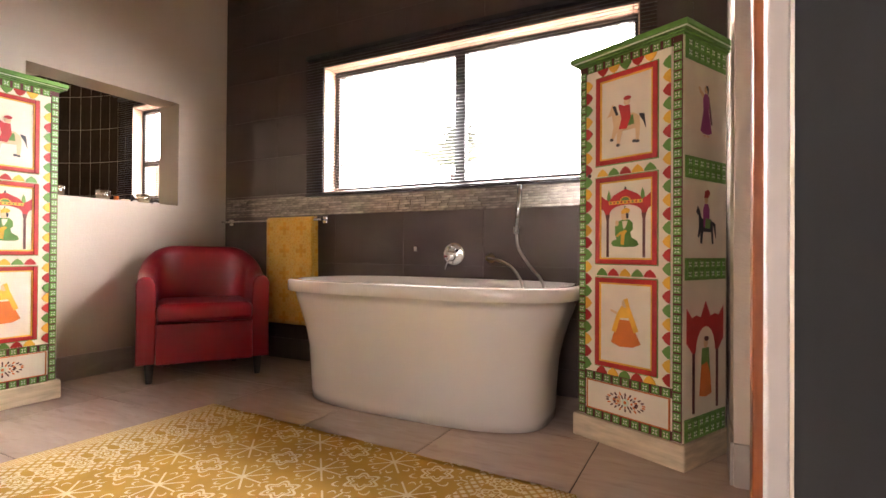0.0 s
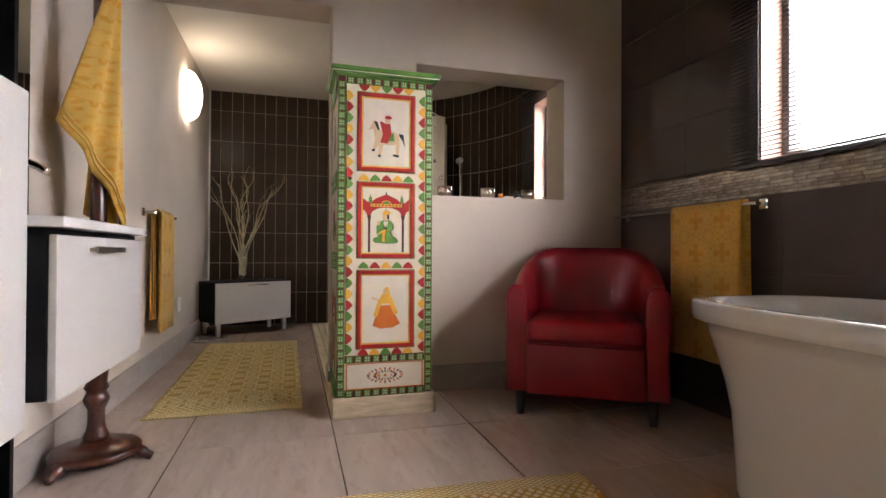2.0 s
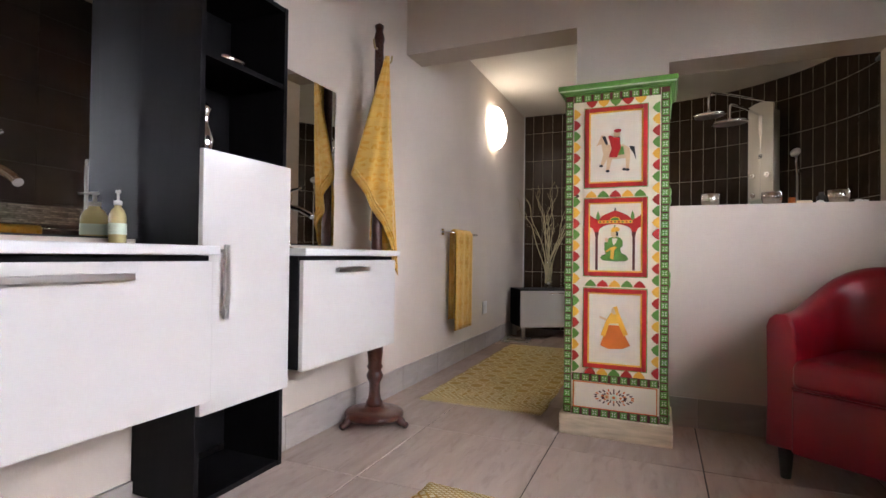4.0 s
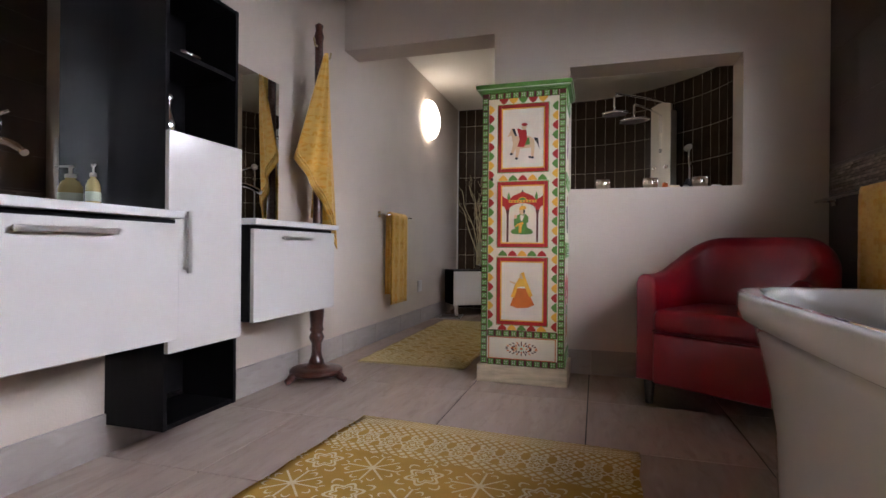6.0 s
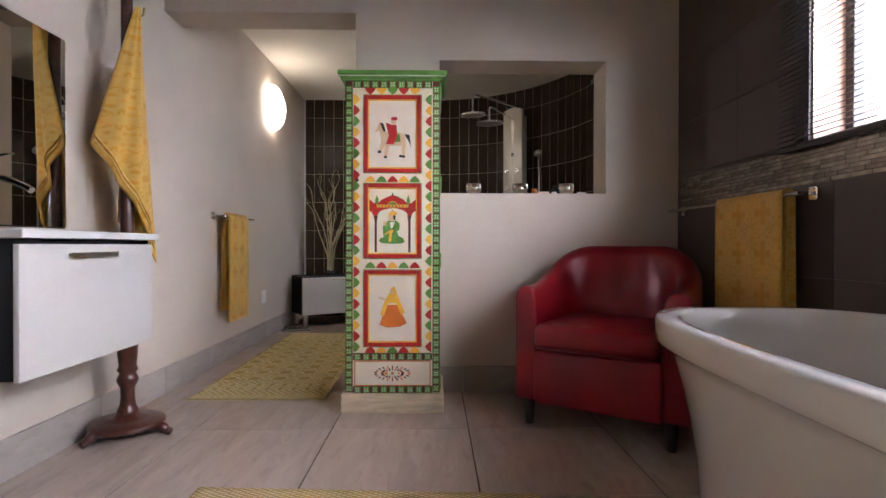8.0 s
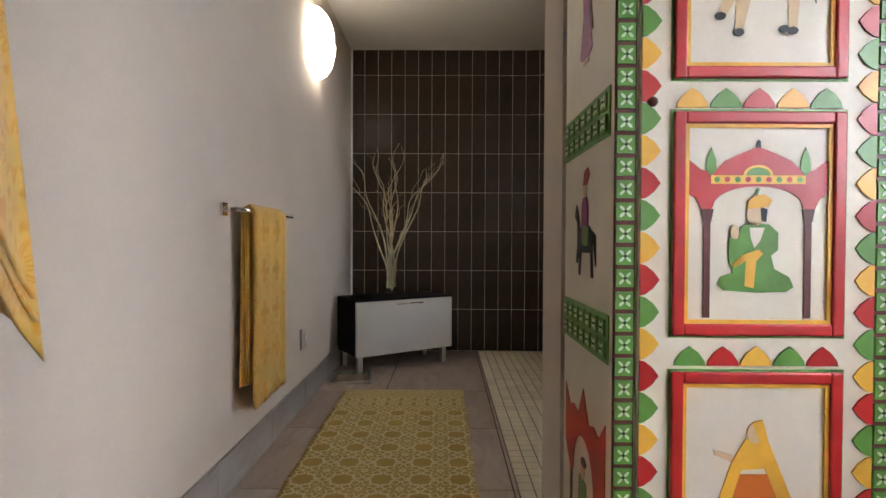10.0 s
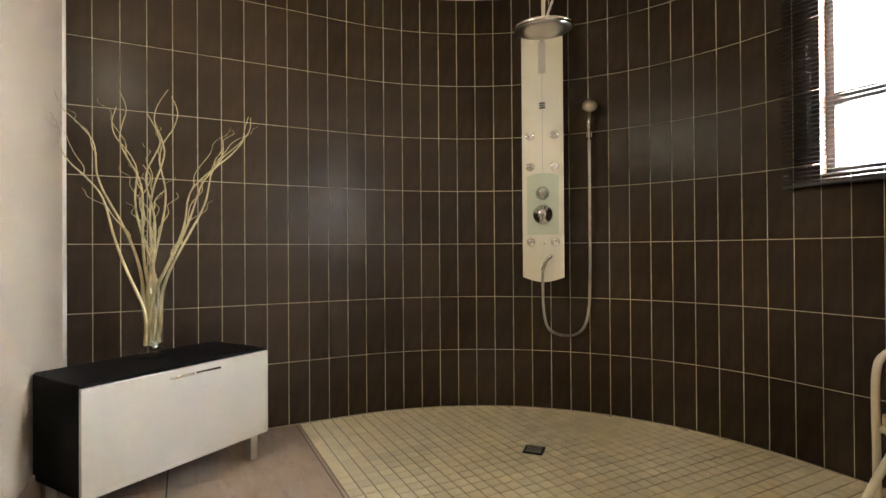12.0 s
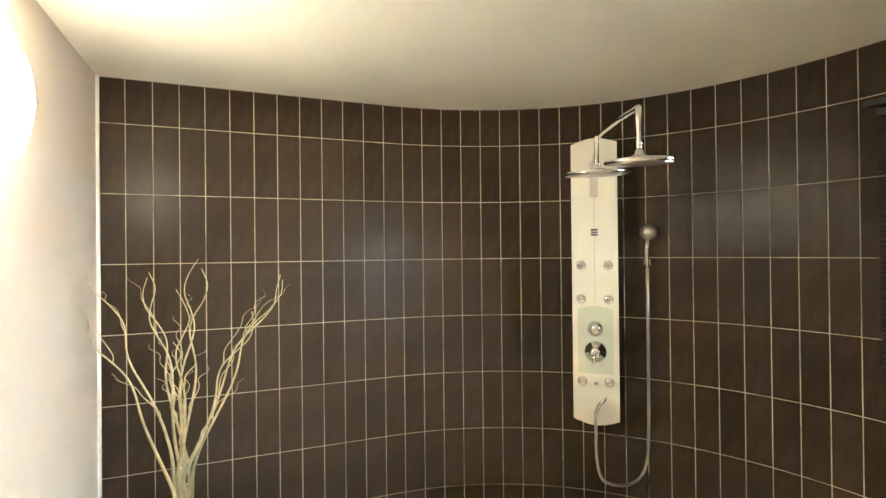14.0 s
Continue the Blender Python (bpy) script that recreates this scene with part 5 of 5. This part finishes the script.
# ---- passage ----
sc = thing("wall_lamp", "lit domed glass wall lamp with a thin chrome frame", "lamp", pose(-4.60, SOUTH, 2.225))
part("plate", bm_lathe([(0.15, 0), (0.15, 0.012), (0, 0.014)], 32, m=pose(0, 0, 0, -90, 0, 0)), CHROME, sc)
part("dome", smooth(bm_lathe([(0.205, 0.014), (0.208, 0.03), (0.195, 0.062), (0.16, 0.095), (0.10, 0.12), (0.04, 0.13), (0, 0.131)], 40, m=Matrix.Diagonal((1, 1, 1.05, 1)) @ pose(0, 0, 0, -90, 0, 0))), LAMPGLASS, sc, "ribbed glowing glass dome")
for a in (0, 90):
    c, s = math.cos(radians(a)), math.sin(radians(a))
    arc = [(0.213 * math.cos(t) * c, 0.014 + 0.124 * math.sin(t), 0.213 * math.cos(t) * s * 1.05) for t in (math.pi * i / 20 for i in range(21))]
    part("wire", bm_tube(arc, 0.003, 6), CHROME, sc)
so = thing("wall_socket", "white plastic wall socket near the floor", "socket", pose(-4.38, SOUTH, 0.40))
part("plate", bm_box(-0.06, 0.06, 0, 0.009, -0.06, 0.06, 0.003), TRIMWHITE, so)
part("rocker", bm_box(-0.02, 0.02, 0.009, 0.013, -0.015, 0.03, 0.002), TRIMWHITE, so)

bx = math.degrees(math.atan2(1.991 - 1.296, -5.49 + 5.035))
lc = thing("low_cabinet", "low black cabinet with a glossy white flap front on steel legs", "cabinet", pose(-5.035, 1.296, 0, 0, 0, bx))
L = math.hypot(0.455, 0.695)
part("carcass", bm_box(0, L, 0.012, 0.40, 0.135, 0.545, 0.003), BLACKWOOD, lc)
fl = part("flap", bm_box(0.0, L, -0.010, 0.010, 0.13, 0.532, 0.003), GLOSS_WHITE, lc, "glossy white flap front")
hb = bm_tube([(L * 0.38, -0.03, 0.505), (L * 0.66, -0.03, 0.505)], 0.006, 10)
for x in (L * 0.40, L * 0.64):
    bm_tube([(x, -0.03, 0.505), (x, -0.008, 0.505)], 0.004, 8, hb)
part("handle", hb, CHROME, fl)
for x in (0.05, L - 0.05):
    for y in (0.05, 0.35):
        part("leg", bm_box(x - 0.02, x + 0.02, y - 0.02, y + 0.02, 0.0, 0.137, 0.003), STEEL, lc)

# glass vase with peeled willow
VP = Vector((-5.52, 1.50, 0.5455))
vase = thing("glass_vase", "tall clear glass vase standing on the low cabinet", "vase", Matrix.Translation(VP))
part("glass", bm_lathe([(0.0, 0.0), (0.070, 0.0), (0.074, 0.008), (0.050, 0.028), (0.046, 0.06), (0.048, 0.20), (0.056, 0.345), (0.0525, 0.345), (0.045, 0.20), (0.042, 0.06), (0.030, 0.034), (0.0, 0.03)], 28), GLASS, vase)
rnd = random.Random(11)
for k in range(9):
    a, rr = rnd.uniform(0, 6.28), rnd.uniform(0.0, 0.024)
    part("pebble", bm_lathe([(0, -0.010), (0.010, -0.005), (0.012, 0.003), (0, 0.010)], 8, m=pose(rr * math.cos(a), rr * math.sin(a), 0.048 + 0.009 * (k % 3), 30 * k, 20 * k, 0)), STONE, vase)

willow = thing("willow_branches", "bare peeled twisted willow branches in the vase", "branches", Matrix.Translation(VP + Vector((0, 0, 0.055))))
rnd = random.Random(4)
# the fan runs along the wall: (spread, height, lean)
side = Vector((0.10, 0.99, 0))
depth = Vector((0.99, -0.10, 0))


def twig(base, run, lift, back, r0, wob):
    pts = []
    n = 16
    ph = rnd.uniform(0, 6.28)
    for i in range(n + 1):
        t = i / n
        w = wob * (0.3 + t) * math.sin(ph + 15 * t + 0.9 * math.sin(7 * t))
        w2 = wob * 0.7 * math.cos(ph + 13 * t)
        grow = t ** 1.6
        pts.append(base + side * (run * grow + w) + depth * (back * grow + w2) + Vector((0, 0, lift * t)))
    s = spline(pts, 3)
    m = len(s) - 1
    return s, [r0 * (1 - 0.82 * i / m) for i in range(m + 1)]


for run, lift, back in ((-0.34, 1.13, 0.02), (-0.36, 1.00, 0.1), (-0.20, 1.10, -0.05), (-0.14, 1.13, 0.06), (-0.04, 0.82, 0.0), (0.03, 1.05, 0.05), (0.05, 1.18, -0.03), (0.10, 1.14, 0.04), (0.42, 1.08, 0.0), (0.48, 1.10, -0.06), (0.34, 0.95, 0.08)):
    foot = side * rnd.uniform(-0.032, 0.032) + depth * rnd.uniform(-0.03, 0.03)
    s, rr = twig(foot, run, lift, back, 0.0088, 0.026)
    own = bm_tube(s, rr, 7)
    for k in (20, 28, 36):
        if rnd.random() < 0.75:
            s2, r2 = twig(s[k], run * 0.35 + rnd.uniform(-0.08, 0.08), rnd.uniform(0.16, 0.34), rnd.uniform(-0.06, 0.06), rr[k] * 0.7, 0.012)
            bm_tube(s2, r2, 6, own)
    part("branch", own, PEEL, willow)

tray = thing("foot_scale", "flat glass bathroom scale with grey bars on the floor", "scale", pose(-4.97, 1.27, 0, 0, 0, 8))
part("glass_plate", bm_box(-0.15, 0.15, -0.14, 0.14, 0.018, 0.026, 0.003), GLASS, tray)
for y in (-0.125, 0.125):
    part("bar", bm_box(-0.155, 0.155, y - 0.02, y + 0.02, 0.0, 0.0175, 0.004), STEEL, tray)
for x in (-0.135, 0.135):
    part("end_bar", bm_box(x - 0.02, x + 0.02, -0.1, 0.1, 0.0, 0.0175, 0.004), STEEL, tray)

# ---- shower ----
PA = radians(137.2)
pc = ARC + Vector((math.cos(PA), math.sin(PA), 0)) * RAD
panel = thing("shower_column", "tall pale shower panel with chrome jets and knobs", "shower", pose(pc.x, pc.y, 0, 0, 0, 137.2 - 90))
# local: the front faces -y
PW, PZ0, PZ1, PY = 0.124, 0.856, 2.40, -0.185
low = [(-PW + 2 * PW * i / 12, PZ0 - 0.03 * math.sin(math.pi * i / 12)) for i in range(13)]
high = [(PW - 2 * PW * i / 12, PZ1 + 0.03 * math.sin(math.pi * i / 12)) for i in range(13)]
body = bm_plate(low + high, 0.03, m=Matrix.Translation((0, PY + 0.03, 0)))
part("body", body, PANEL, panel)
part("back_box", bm_box(-0.07, 0.07, PY + 0.03, -0.001, 0.92, 2.36, 0.004), PANEL, panel)
gl = [(-0.095, 1.115), (0.095, 1.115)] + [(0.095 - 0.19 * i / 10, 1.472 + 0.02 * math.sin(math.pi * i / 10)) for i in range(11)]
part("control_plate", bm_plate(gl, 0.004, m=Matrix.Translation((0, PY, 0))), PANEL_GREEN, panel, "frosted pale green control plate")
part("groove", bm_box(-0.002, 0.002, PY - 0.001, PY + 0.002, 1.50, 2.26), STEEL, panel)
part("top_plate", bm_box(-0.022, 0.022, PY - 0.002, PY, 2.10, 2.30, 0.0008), STEEL, panel)
for k in (0, 1, 2):
    part("vent_bar", bm_box(-0.018, 0.018, PY - 0.003, PY, 1.885 + 0.014 * k, 1.894 + 0.014 * k), INK, panel)
for z in (1.07, 1.53, 1.72):
    for x in (-0.074, 0.072):
        j = part("jet", bm_lathe([(0.026, 0), (0.027, 0.006), (0.021, 0.014), (0.018, 0.010), (0.011, 0.010), (0.008, 0.016), (0, 0.017)], 20, m=pose(x, PY, z, 90, 0, 0)), CHROME, panel)
part("button", bm_lathe([(0.010, 0), (0.009, 0.006), (0, 0.007)], 12, m=pose(0, PY, 1.06, 90, 0, 0)), CHROME, panel)
k1 = part("upper_knob", bm_lathe([(0.042, 0), (0.042, 0.008), (0.03, 0.012), (0.028, 0.035), (0.02, 0.042), (0, 0.042)], 26, m=pose(0, PY - 0.004, 1.366, 90, 0, 0)), CHROME, panel)
k2 = part("lower_knob", bm_lathe([(0.060, 0), (0.058, 0.010), (0.032, 0.016), (0.030, 0.05), (0.02, 0.056), (0, 0.056)], 28, m=pose(0, PY - 0.004, 1.238, 90, 0, 0)), CHROME, panel)
part("lever", bm_tube([(0, PY - 0.05, 1.238), (-0.004, PY - 0.068, 1.216), (-0.01, PY - 0.07, 1.18)], [0.012, 0.010, 0.007], 8), CHROME, k2)
part("elbow", bm_tube(spline([(0.052, PY, 0.985), (0.045, PY - 0.035, 0.98), (0.02, PY - 0.05, 0.955), (0.0, PY - 0.05, 0.90)], 4), 0.011, 10), CHROME, panel)


def shower_head(name, parent, arm, at, tilt, size):
    part(name + "_arm", bm_tube(spline(arm, 5), 0.011, 12), CHROME, parent)
    m_ = Matrix.Translation(at) @ pose(0, 0, 0, tilt, 0, 0) @ Matrix.Diagonal((size, size, 1, 1))
    h_ = part(name, bm_lathe([(0, 0.04), (0.016, 0.038), (0.022, 0.020), (0.05, 0.012), (0.155, 0.002), (0.163, -0.004), (0.160, -0.012), (0.150, -0.014)], 40, m=m_), CHROME, parent, "broad round chrome shower head")
    part("nozzle_plate", bm_lathe([(0.150, -0.0142), (0.10, -0.016), (0, -0.016)], 40, m=m_), STEEL, h_)


shower_head("front_head", panel, [(0, PY, 2.30), (0.005, PY - 0.06, 2.31), (0.03, -0.45, 2.325), (0.045, -0.63, 2.33), (0.05, -0.675, 2.32), (0.05, -0.684, 2.285), (0.05, -0.684, 2.20)], (0.05, -0.684, 2.165), 4, 0.95)
ov = thing("overhead_shower", "broad round chrome overhead shower on a wall arm", "shower", pose(pc.x, pc.y, 0, 0, 0, 137.2 - 90))
shower_head("head", ov, [(0.0, -0.002, 2.45), (0.005, -0.06, 2.452), (0.13, -0.70, 2.38), (0.22, -1.12, 2.325), (0.229, -1.17, 2.315), (0.23, -1.186, 2.285), (0.23, -1.186, 2.165)], (0.23, -1.186, 2.125), 4, 0.76)

hp = math.radians(127.6)
hc = ARC + Vector((math.cos(hp), math.sin(hp), 0)) * RAD
hd = thing("hand_shower", "chrome hand shower in a wall holder with a long steel hose", "shower", pose(hc.x, hc.y, 0, 0, 0, 127.6 - 90))
part("holder", bm_box(-0.018, 0.018, -0.05, 0, 1.715, 1.75, 0.005), CHROME, hd)
part("handle", bm_tube([(0, -0.05, 1.70), (0, -0.055, 1.80), (0.01, -0.065, 1.875)], [0.010, 0.013, 0.014], 12), CHROME, hd)
part("head", bm_lathe([(0, 0.03), (0.02, 0.026), (0.045, 0.006), (0.045, -0.006), (0.036, -0.01), (0, -0.01)], 24, m=Matrix.Translation((0.012, -0.085, 1.90)) @ pose(0, 0, 0, 62, 0, 10)), STEEL, hd)
inv = hd.matrix_world.inverted() @ panel.matrix_world
end = inv @ Vector((0.0, PY - 0.05, 0.90))
part("hose", bm_tube(spline([(0, -0.05, 1.70), (0, -0.05, 1.3), (-0.002, -0.052, 0.85), (-0.012, -0.056, 0.64), Vector((-0.05, -0.075, 0.525)), end.lerp(Vector((0, -0.055, 0.9)), 0.5) - Vector((0, 0, 0.40)), end + Vector((0.035, 0.01, -0.355)), end + Vector((0.004, 0, -0.24)), end + Vector((0, 0, -0.10)), end], 8), 0.0085, 10), STEEL, hd)

# shower commode chair
wc = thing("shower_chair", "cream tubular shower chair with a beige seat and black armrests", "chair", pose(-3.38, 3.86, 0, 0, 0, -22))


def frame_tube(name, pts, r=0.0125):
    return part(name, bm_tube(spline(pts, 6), r, 12), WCWHITE, wc)


for sx in (-1, 1):
    frame_tube("side_frame", [(sx * 0.26, -0.24, 0.02), (sx * 0.26, -0.24, 0.30), (sx * 0.26, -0.24, 0.58), (sx * 0.26, -0.20, 0.655), (sx * 0.26, -0.12, 0.668), (sx * 0.26, 0.12, 0.668), (sx * 0.26, 0.18, 0.66)])
    part("armrest", smooth(bm_box(sx * 0.26 - 0.022, sx * 0.26 + 0.022, -0.16, 0.14, 0.675, 0.705, 0.012, seg=3)), BLACK, wc, "black padded armrest")
    frame_tube("back_leg", [(sx * 0.26, 0.18, 0.02), (sx * 0.26, 0.18, 0.4), (sx * 0.26, 0.20, 0.9)])
    frame_tube("footrest_arm", [(sx * 0.18, -0.26, 0.36), (sx * 0.18, -0.34, 0.24), (sx * 0.18, -0.42, 0.10)])
    part("footplate", smooth(bm_box(sx * 0.18 - 0.06, sx * 0.18 + 0.06, -0.47, -0.37, 0.085, 0.10, 0.006)), WCWHITE, wc)
    for y in (-0.24, 0.18):
        part("wheel", bm_lathe([(0.018, -0.012), (0.022, -0.012), (0.022, 0.012), (0.018, 0.012)], 16, m=pose(sx * 0.26, y, 0.022, 0, 90, 0)), BLACK, wc)
frame_tube("cross_bar", [(-0.26, -0.23, 0.40), (0, -0.23, 0.40), (0.26, -0.23, 0.40)])
frame_tube("cross_bar", [(-0.26, 0.18, 0.40), (0, 0.18, 0.40), (0.26, 0.18, 0.40)])
seat = bmesh.new()
o_ = superring(0.255, 0.25, 0, -0.03, 0.425, 40, 6)
i_ = superring(0.10, 0.13, 0, -0.06, 0.425, 40, 2.2)
ra = [[seat.verts.new((x, y, z)) for x, y, z in r] for r in (o_, i_)]
rb = [[seat.verts.new((x, y, 0.455)) for x, y, z in r] for r in (o_, i_)]
for q in range(40):
    w = (q + 1) % 40
    seat.faces.new((ra[0][q], ra[0][w], ra[1][w], ra[1][q]))
    seat.faces.new((rb[0][q], rb[1][q], rb[1][w], rb[0][w]))
    seat.faces.new((ra[0][q], rb[0][q], rb[0][w], ra[0][w]))
    seat.faces.new((ra[1][q], ra[1][w], rb[1][w], rb[1][q]))
bmesh.ops.recalc_face_normals(seat, faces=seat.faces[:])
part("seat", seat, WCSEAT, wc, "beige plastic seat with an opening")
part("backrest", smooth(bm_box(-0.24, 0.24, 0.18, 0.205, 0.62, 0.90, 0.01)), BLACK, wc)

gr = thing("floor_drain", "square dark metal shower floor drain", "drain", pose(-4.93, 3.21, 0.0005, 0, 0, 42))
part("frame", bm_box(-0.05, 0.05, -0.05, 0.05, 0.0, 0.006, 0.001), INK, gr)
for k in range(4):
    part("slot", bm_box(-0.038, 0.038, -0.034 + 0.02 * k, -0.026 + 0.02 * k, 0.006, 0.0075), STEEL, gr)

# ---- tiles ----
TP, RP = 0.1187, 0.3465
rows_z = [(0.003, 0.372)] + [(0.372 + RP * i, 0.372 + RP * (i + 1)) for i in range(6)] + [(0.372 + RP * 6, LOW)]
G = 0.0021
tile_mesh = {}
lay = random.Random(3)      # tiles laid by hand, a touch out of true


def shower_tile(w, h):
    key = (round(w, 3), round(h, 3))
    if key not in tile_mesh:
        tile_mesh[key] = mesh_of("tile", bm_box(G, w - G, 0.0055, 0.010, G, h - G, 0.001, seg=1), SHOWER_BROWN)
    return tile_mesh[key]


def shower_run(place, count, skip=None):
    for k in range(count):
        p, turn, w = place(k)
        for z0, z1 in rows_z:
            if skip and skip(p, z0, z1):
                continue
            piece("tile", shower_tile(w, z1 - z0), wall_shower, pose(p.x, p.y, z0, lay.uniform(-0.14, 0.14), 0, turn + lay.uniform(-0.3, 0.3)))


NA, STEP, FIRST = 22, radians(4.05), radians(3.35)


def arc_point(a):
    return ARC + Vector((-math.cos(a), math.sin(a), 0)) * RAD


joints = [Vector((FAR, ARC.y - 0.017, 0))] + [arc_point(FIRST + STEP * k) for k in range(NA)] + [Vector((ARC.x + 0.0715, SN, 0))]


def on_arc(k):
    p, q = joints[k], joints[k + 1]
    return p, math.degrees(math.atan2(q.y - p.y, q.x - p.x)), (q - p).length


SP = (ARC.y - 0.017 - SOUTH) / 12
shower_run(lambda k: (Vector((FAR, SOUTH + SP * k, 0)), 90, SP), 12)
shower_run(on_arc, NA + 1)
START = ARC.x + 0.0715
nn = int((BACK - START) / TP) + 1


def north_tiles():
    """Tiles of the straight run, cut round the window."""
    for k in range(nn):
        x0, x1 = START + TP * k, START + TP * (k + 1)
        for z0, z1 in rows_z:
            if x1 > VX0 + 0.02 and x0 < VX1 - 0.02 and z1 > VZ0 and z0 < VZ1:
                if z0 < VZ0 - 0.02:
                    piece("tile", shower_tile(TP, VZ0 - z0), wall_shower, pose(x0, SN, z0))
                if z1 > VZ1 + 0.02:
                    piece("tile", shower_tile(TP, z1 - VZ1), wall_shower, pose(x0, SN, VZ1))
            else:
                piece("tile", shower_tile(TP, z1 - z0), wall_shower, pose(x0, SN, z0))


north_tiles()
part("corner_bead", bm_box(FAR, FAR + 0.012, SOUTH, SOUTH + 0.014, 0, LOW), TRIMWHITE, wall_shower)

# large brown tiles on the bath wall
BW, BH = 0.60, 0.30
big = {}


def big_tile(x0, x1, z0, z1):
    key = (round(x1 - x0, 3), round(z1 - z0, 3))
    if x1 - x0 < 0.012 or z1 - z0 < 0.012:
        return
    if key not in big:
        big[key] = mesh_of("tile", bm_box(0.0008, key[0] - 0.0008, 0, 0.012, 0.0008, key[1] - 0.0008, 0.0008, seg=1), BROWN)
    piece("tile", big[key], wall_north, pose(x0, NORTH, z0))


xs = [WEST + BW * i for i in range(7)] + [1.094]
zs = [0.0, 0.16, 0.46, 0.76, 1.125]
B0, B1 = 1.125, 1.275
for x0, x1 in zip(xs, xs[1:]):
    for z0, z1 in zip(zs, zs[1:]):
        big_tile(x0, x1, z0, z1)
    for z0, z1 in ((B1, WZ0), (WZ0, 1.6), (1.6, 1.92), (1.92, WZ1), (WZ1, 2.55), (2.55, 2.83), (2.83, TOP)):
        if z0 >= WZ0 - 1e-6 and z1 <= WZ1 + 1e-6:
            big_tile(x0, min(x1, WX0), z0, z1) if x0 < WX0 else None
            big_tile(max(x0, WX1), x1, z0, z1) if x1 > WX1 else None
        else:
            big_tile(x0, x1, z0, z1)

# strip of silvery glass mosaic
STRIP = mat("silver_glass_mosaic", (0.36, 0.31, 0.26), 0.16, metal=0.55, vary=0.3, scale=30, fine=60, bump=0.001, each=0.35)
band = part("mosaic_strip", bm_box(WEST, 1.094, NORTH + 0.004, NORTH + 0.012, B0, B1), GROUT_DARK, wall_north)
rnd = random.Random(8)
lots = []
rowh = (B1 - B0) / 9
for r in range(9):
    x = WEST - rnd.uniform(0, 0.06)
    while x < 1.09:
        w = rnd.choice((0.06, 0.09, 0.12))
        if x + w > WEST + 0.01:
            lots.append((max(x, WEST), min(x + w, 1.094), B0 + rowh * r))
        x += w
strip_mesh = {}
for x0, x1, z in lots:
    key = round(x1 - x0, 3)
    if key < 0.006:
        continue
    if key not in strip_mesh:
        strip_mesh[key] = mesh_of("mosaic_piece", bm_box(0.001, key - 0.001, -0.002, 0.005, 0.001, rowh - 0.001, 0.0008, seg=1), STRIP)
    piece("mosaic_piece", strip_mesh[key], wall_north, pose(x0, NORTH, z))

# floor tiles, with the shower's corner left out
FT, FX, FY = 0.657, -2.05, 2.215
SHX, SHY = -2.92, 2.235          # the shower's floor lies beyond the partition, north of this line
floor_mesh = {}


def floor_tile(x0, x1, y0, y1):
    if x1 - x0 < 0.01 or y1 - y0 < 0.01:
        return
    key = (round(x1 - x0, 3), round(y1 - y0, 3))
    if key not in floor_mesh:
        floor_mesh[key] = mesh_of("floor_tile", bm_box(0.0026, key[0] - 0.0026, 0.0026, key[1] - 0.0026, -0.012, 0.0, 0.0014, seg=1), TRAV)
    piece("floor_tile", floor_mesh[key], floor, pose(x0, y0, 0))


for i in range(-6, 6):
    for j in range(-2, 4):
        x0, x1 = FX + FT * i, FX + FT * (i + 1)
        y0, y1 = max(FY + FT * j, SOUTH - 0.02), min(FY + FT * (j + 1), NORTH + 0.01)
        if x0 < FAR - 0.02:
            x0 = FAR - 0.02
        if x1 > SHX and x0 < SHX and y1 > SHY:
            floor_tile(SHX, x1, y0, y1)
            floor_tile(x0, SHX, y0, min(y1, SHY))
        elif x1 <= SHX:
            floor_tile(x0, x1, y0, min(y1, SHY))
        else:
            floor_tile(x0, min(x1, EAST + 0.4), y0, y1)

# cream mosaic of the shower floor
MP = 0.0635
mos = mesh_of("mosaic_tile", bm_box(0.0024, MP - 0.0024, 0.0024, MP - 0.0024, -0.010, 0.0, 0.001, seg=1), MOSAIC)
bed = part("mosaic_bed", bm_box(FAR - 0.02, SHX + 0.01, SHY, SN + 0.05, -0.012, -0.0035), MOSAIC_GROUT, floor)
rest_bm = []
count = 0
for i in range(int((SHX - FAR) / MP) + 1):
    for j in range(int((SN - SHY) / MP) + 1):
        x, y = SHX - MP * (i + 1), SHY + MP * j
        far_ = max(math.hypot(a - ARC.x, b - ARC.y) if a < ARC.x and b > ARC.y else 0 for a in (x, x + MP) for b in (y, y + MP))
        if x < FAR - MP or far_ > RAD + MP:
            continue
        if -5.75 < x < -4.35 and 2.2 < y < 3.5 and count < 300:
            piece("mosaic_tile", mos, floor, pose(x, y, 0))
            count += 1
        else:
            rest_bm.append((x, y))
verts, faces = [], []
src = [tuple(v.co) for v in mos.vertices]
sf = [tuple(p.vertices) for p in mos.polygons]
for x, y in rest_bm:
    o = len(verts)
    verts += [(a + x, b + y, c) for a, b, c in src]
    faces += [tuple(v + o for v in f) for f in sf]
me = bpy.data.meshes.new("mosaic_field")
me.from_pydata(verts, [], faces)
me.materials.append(MOSAIC)
ob = new("mosaic_field", me)
ob.parent = floor
tagged(ob, kind="stuff")
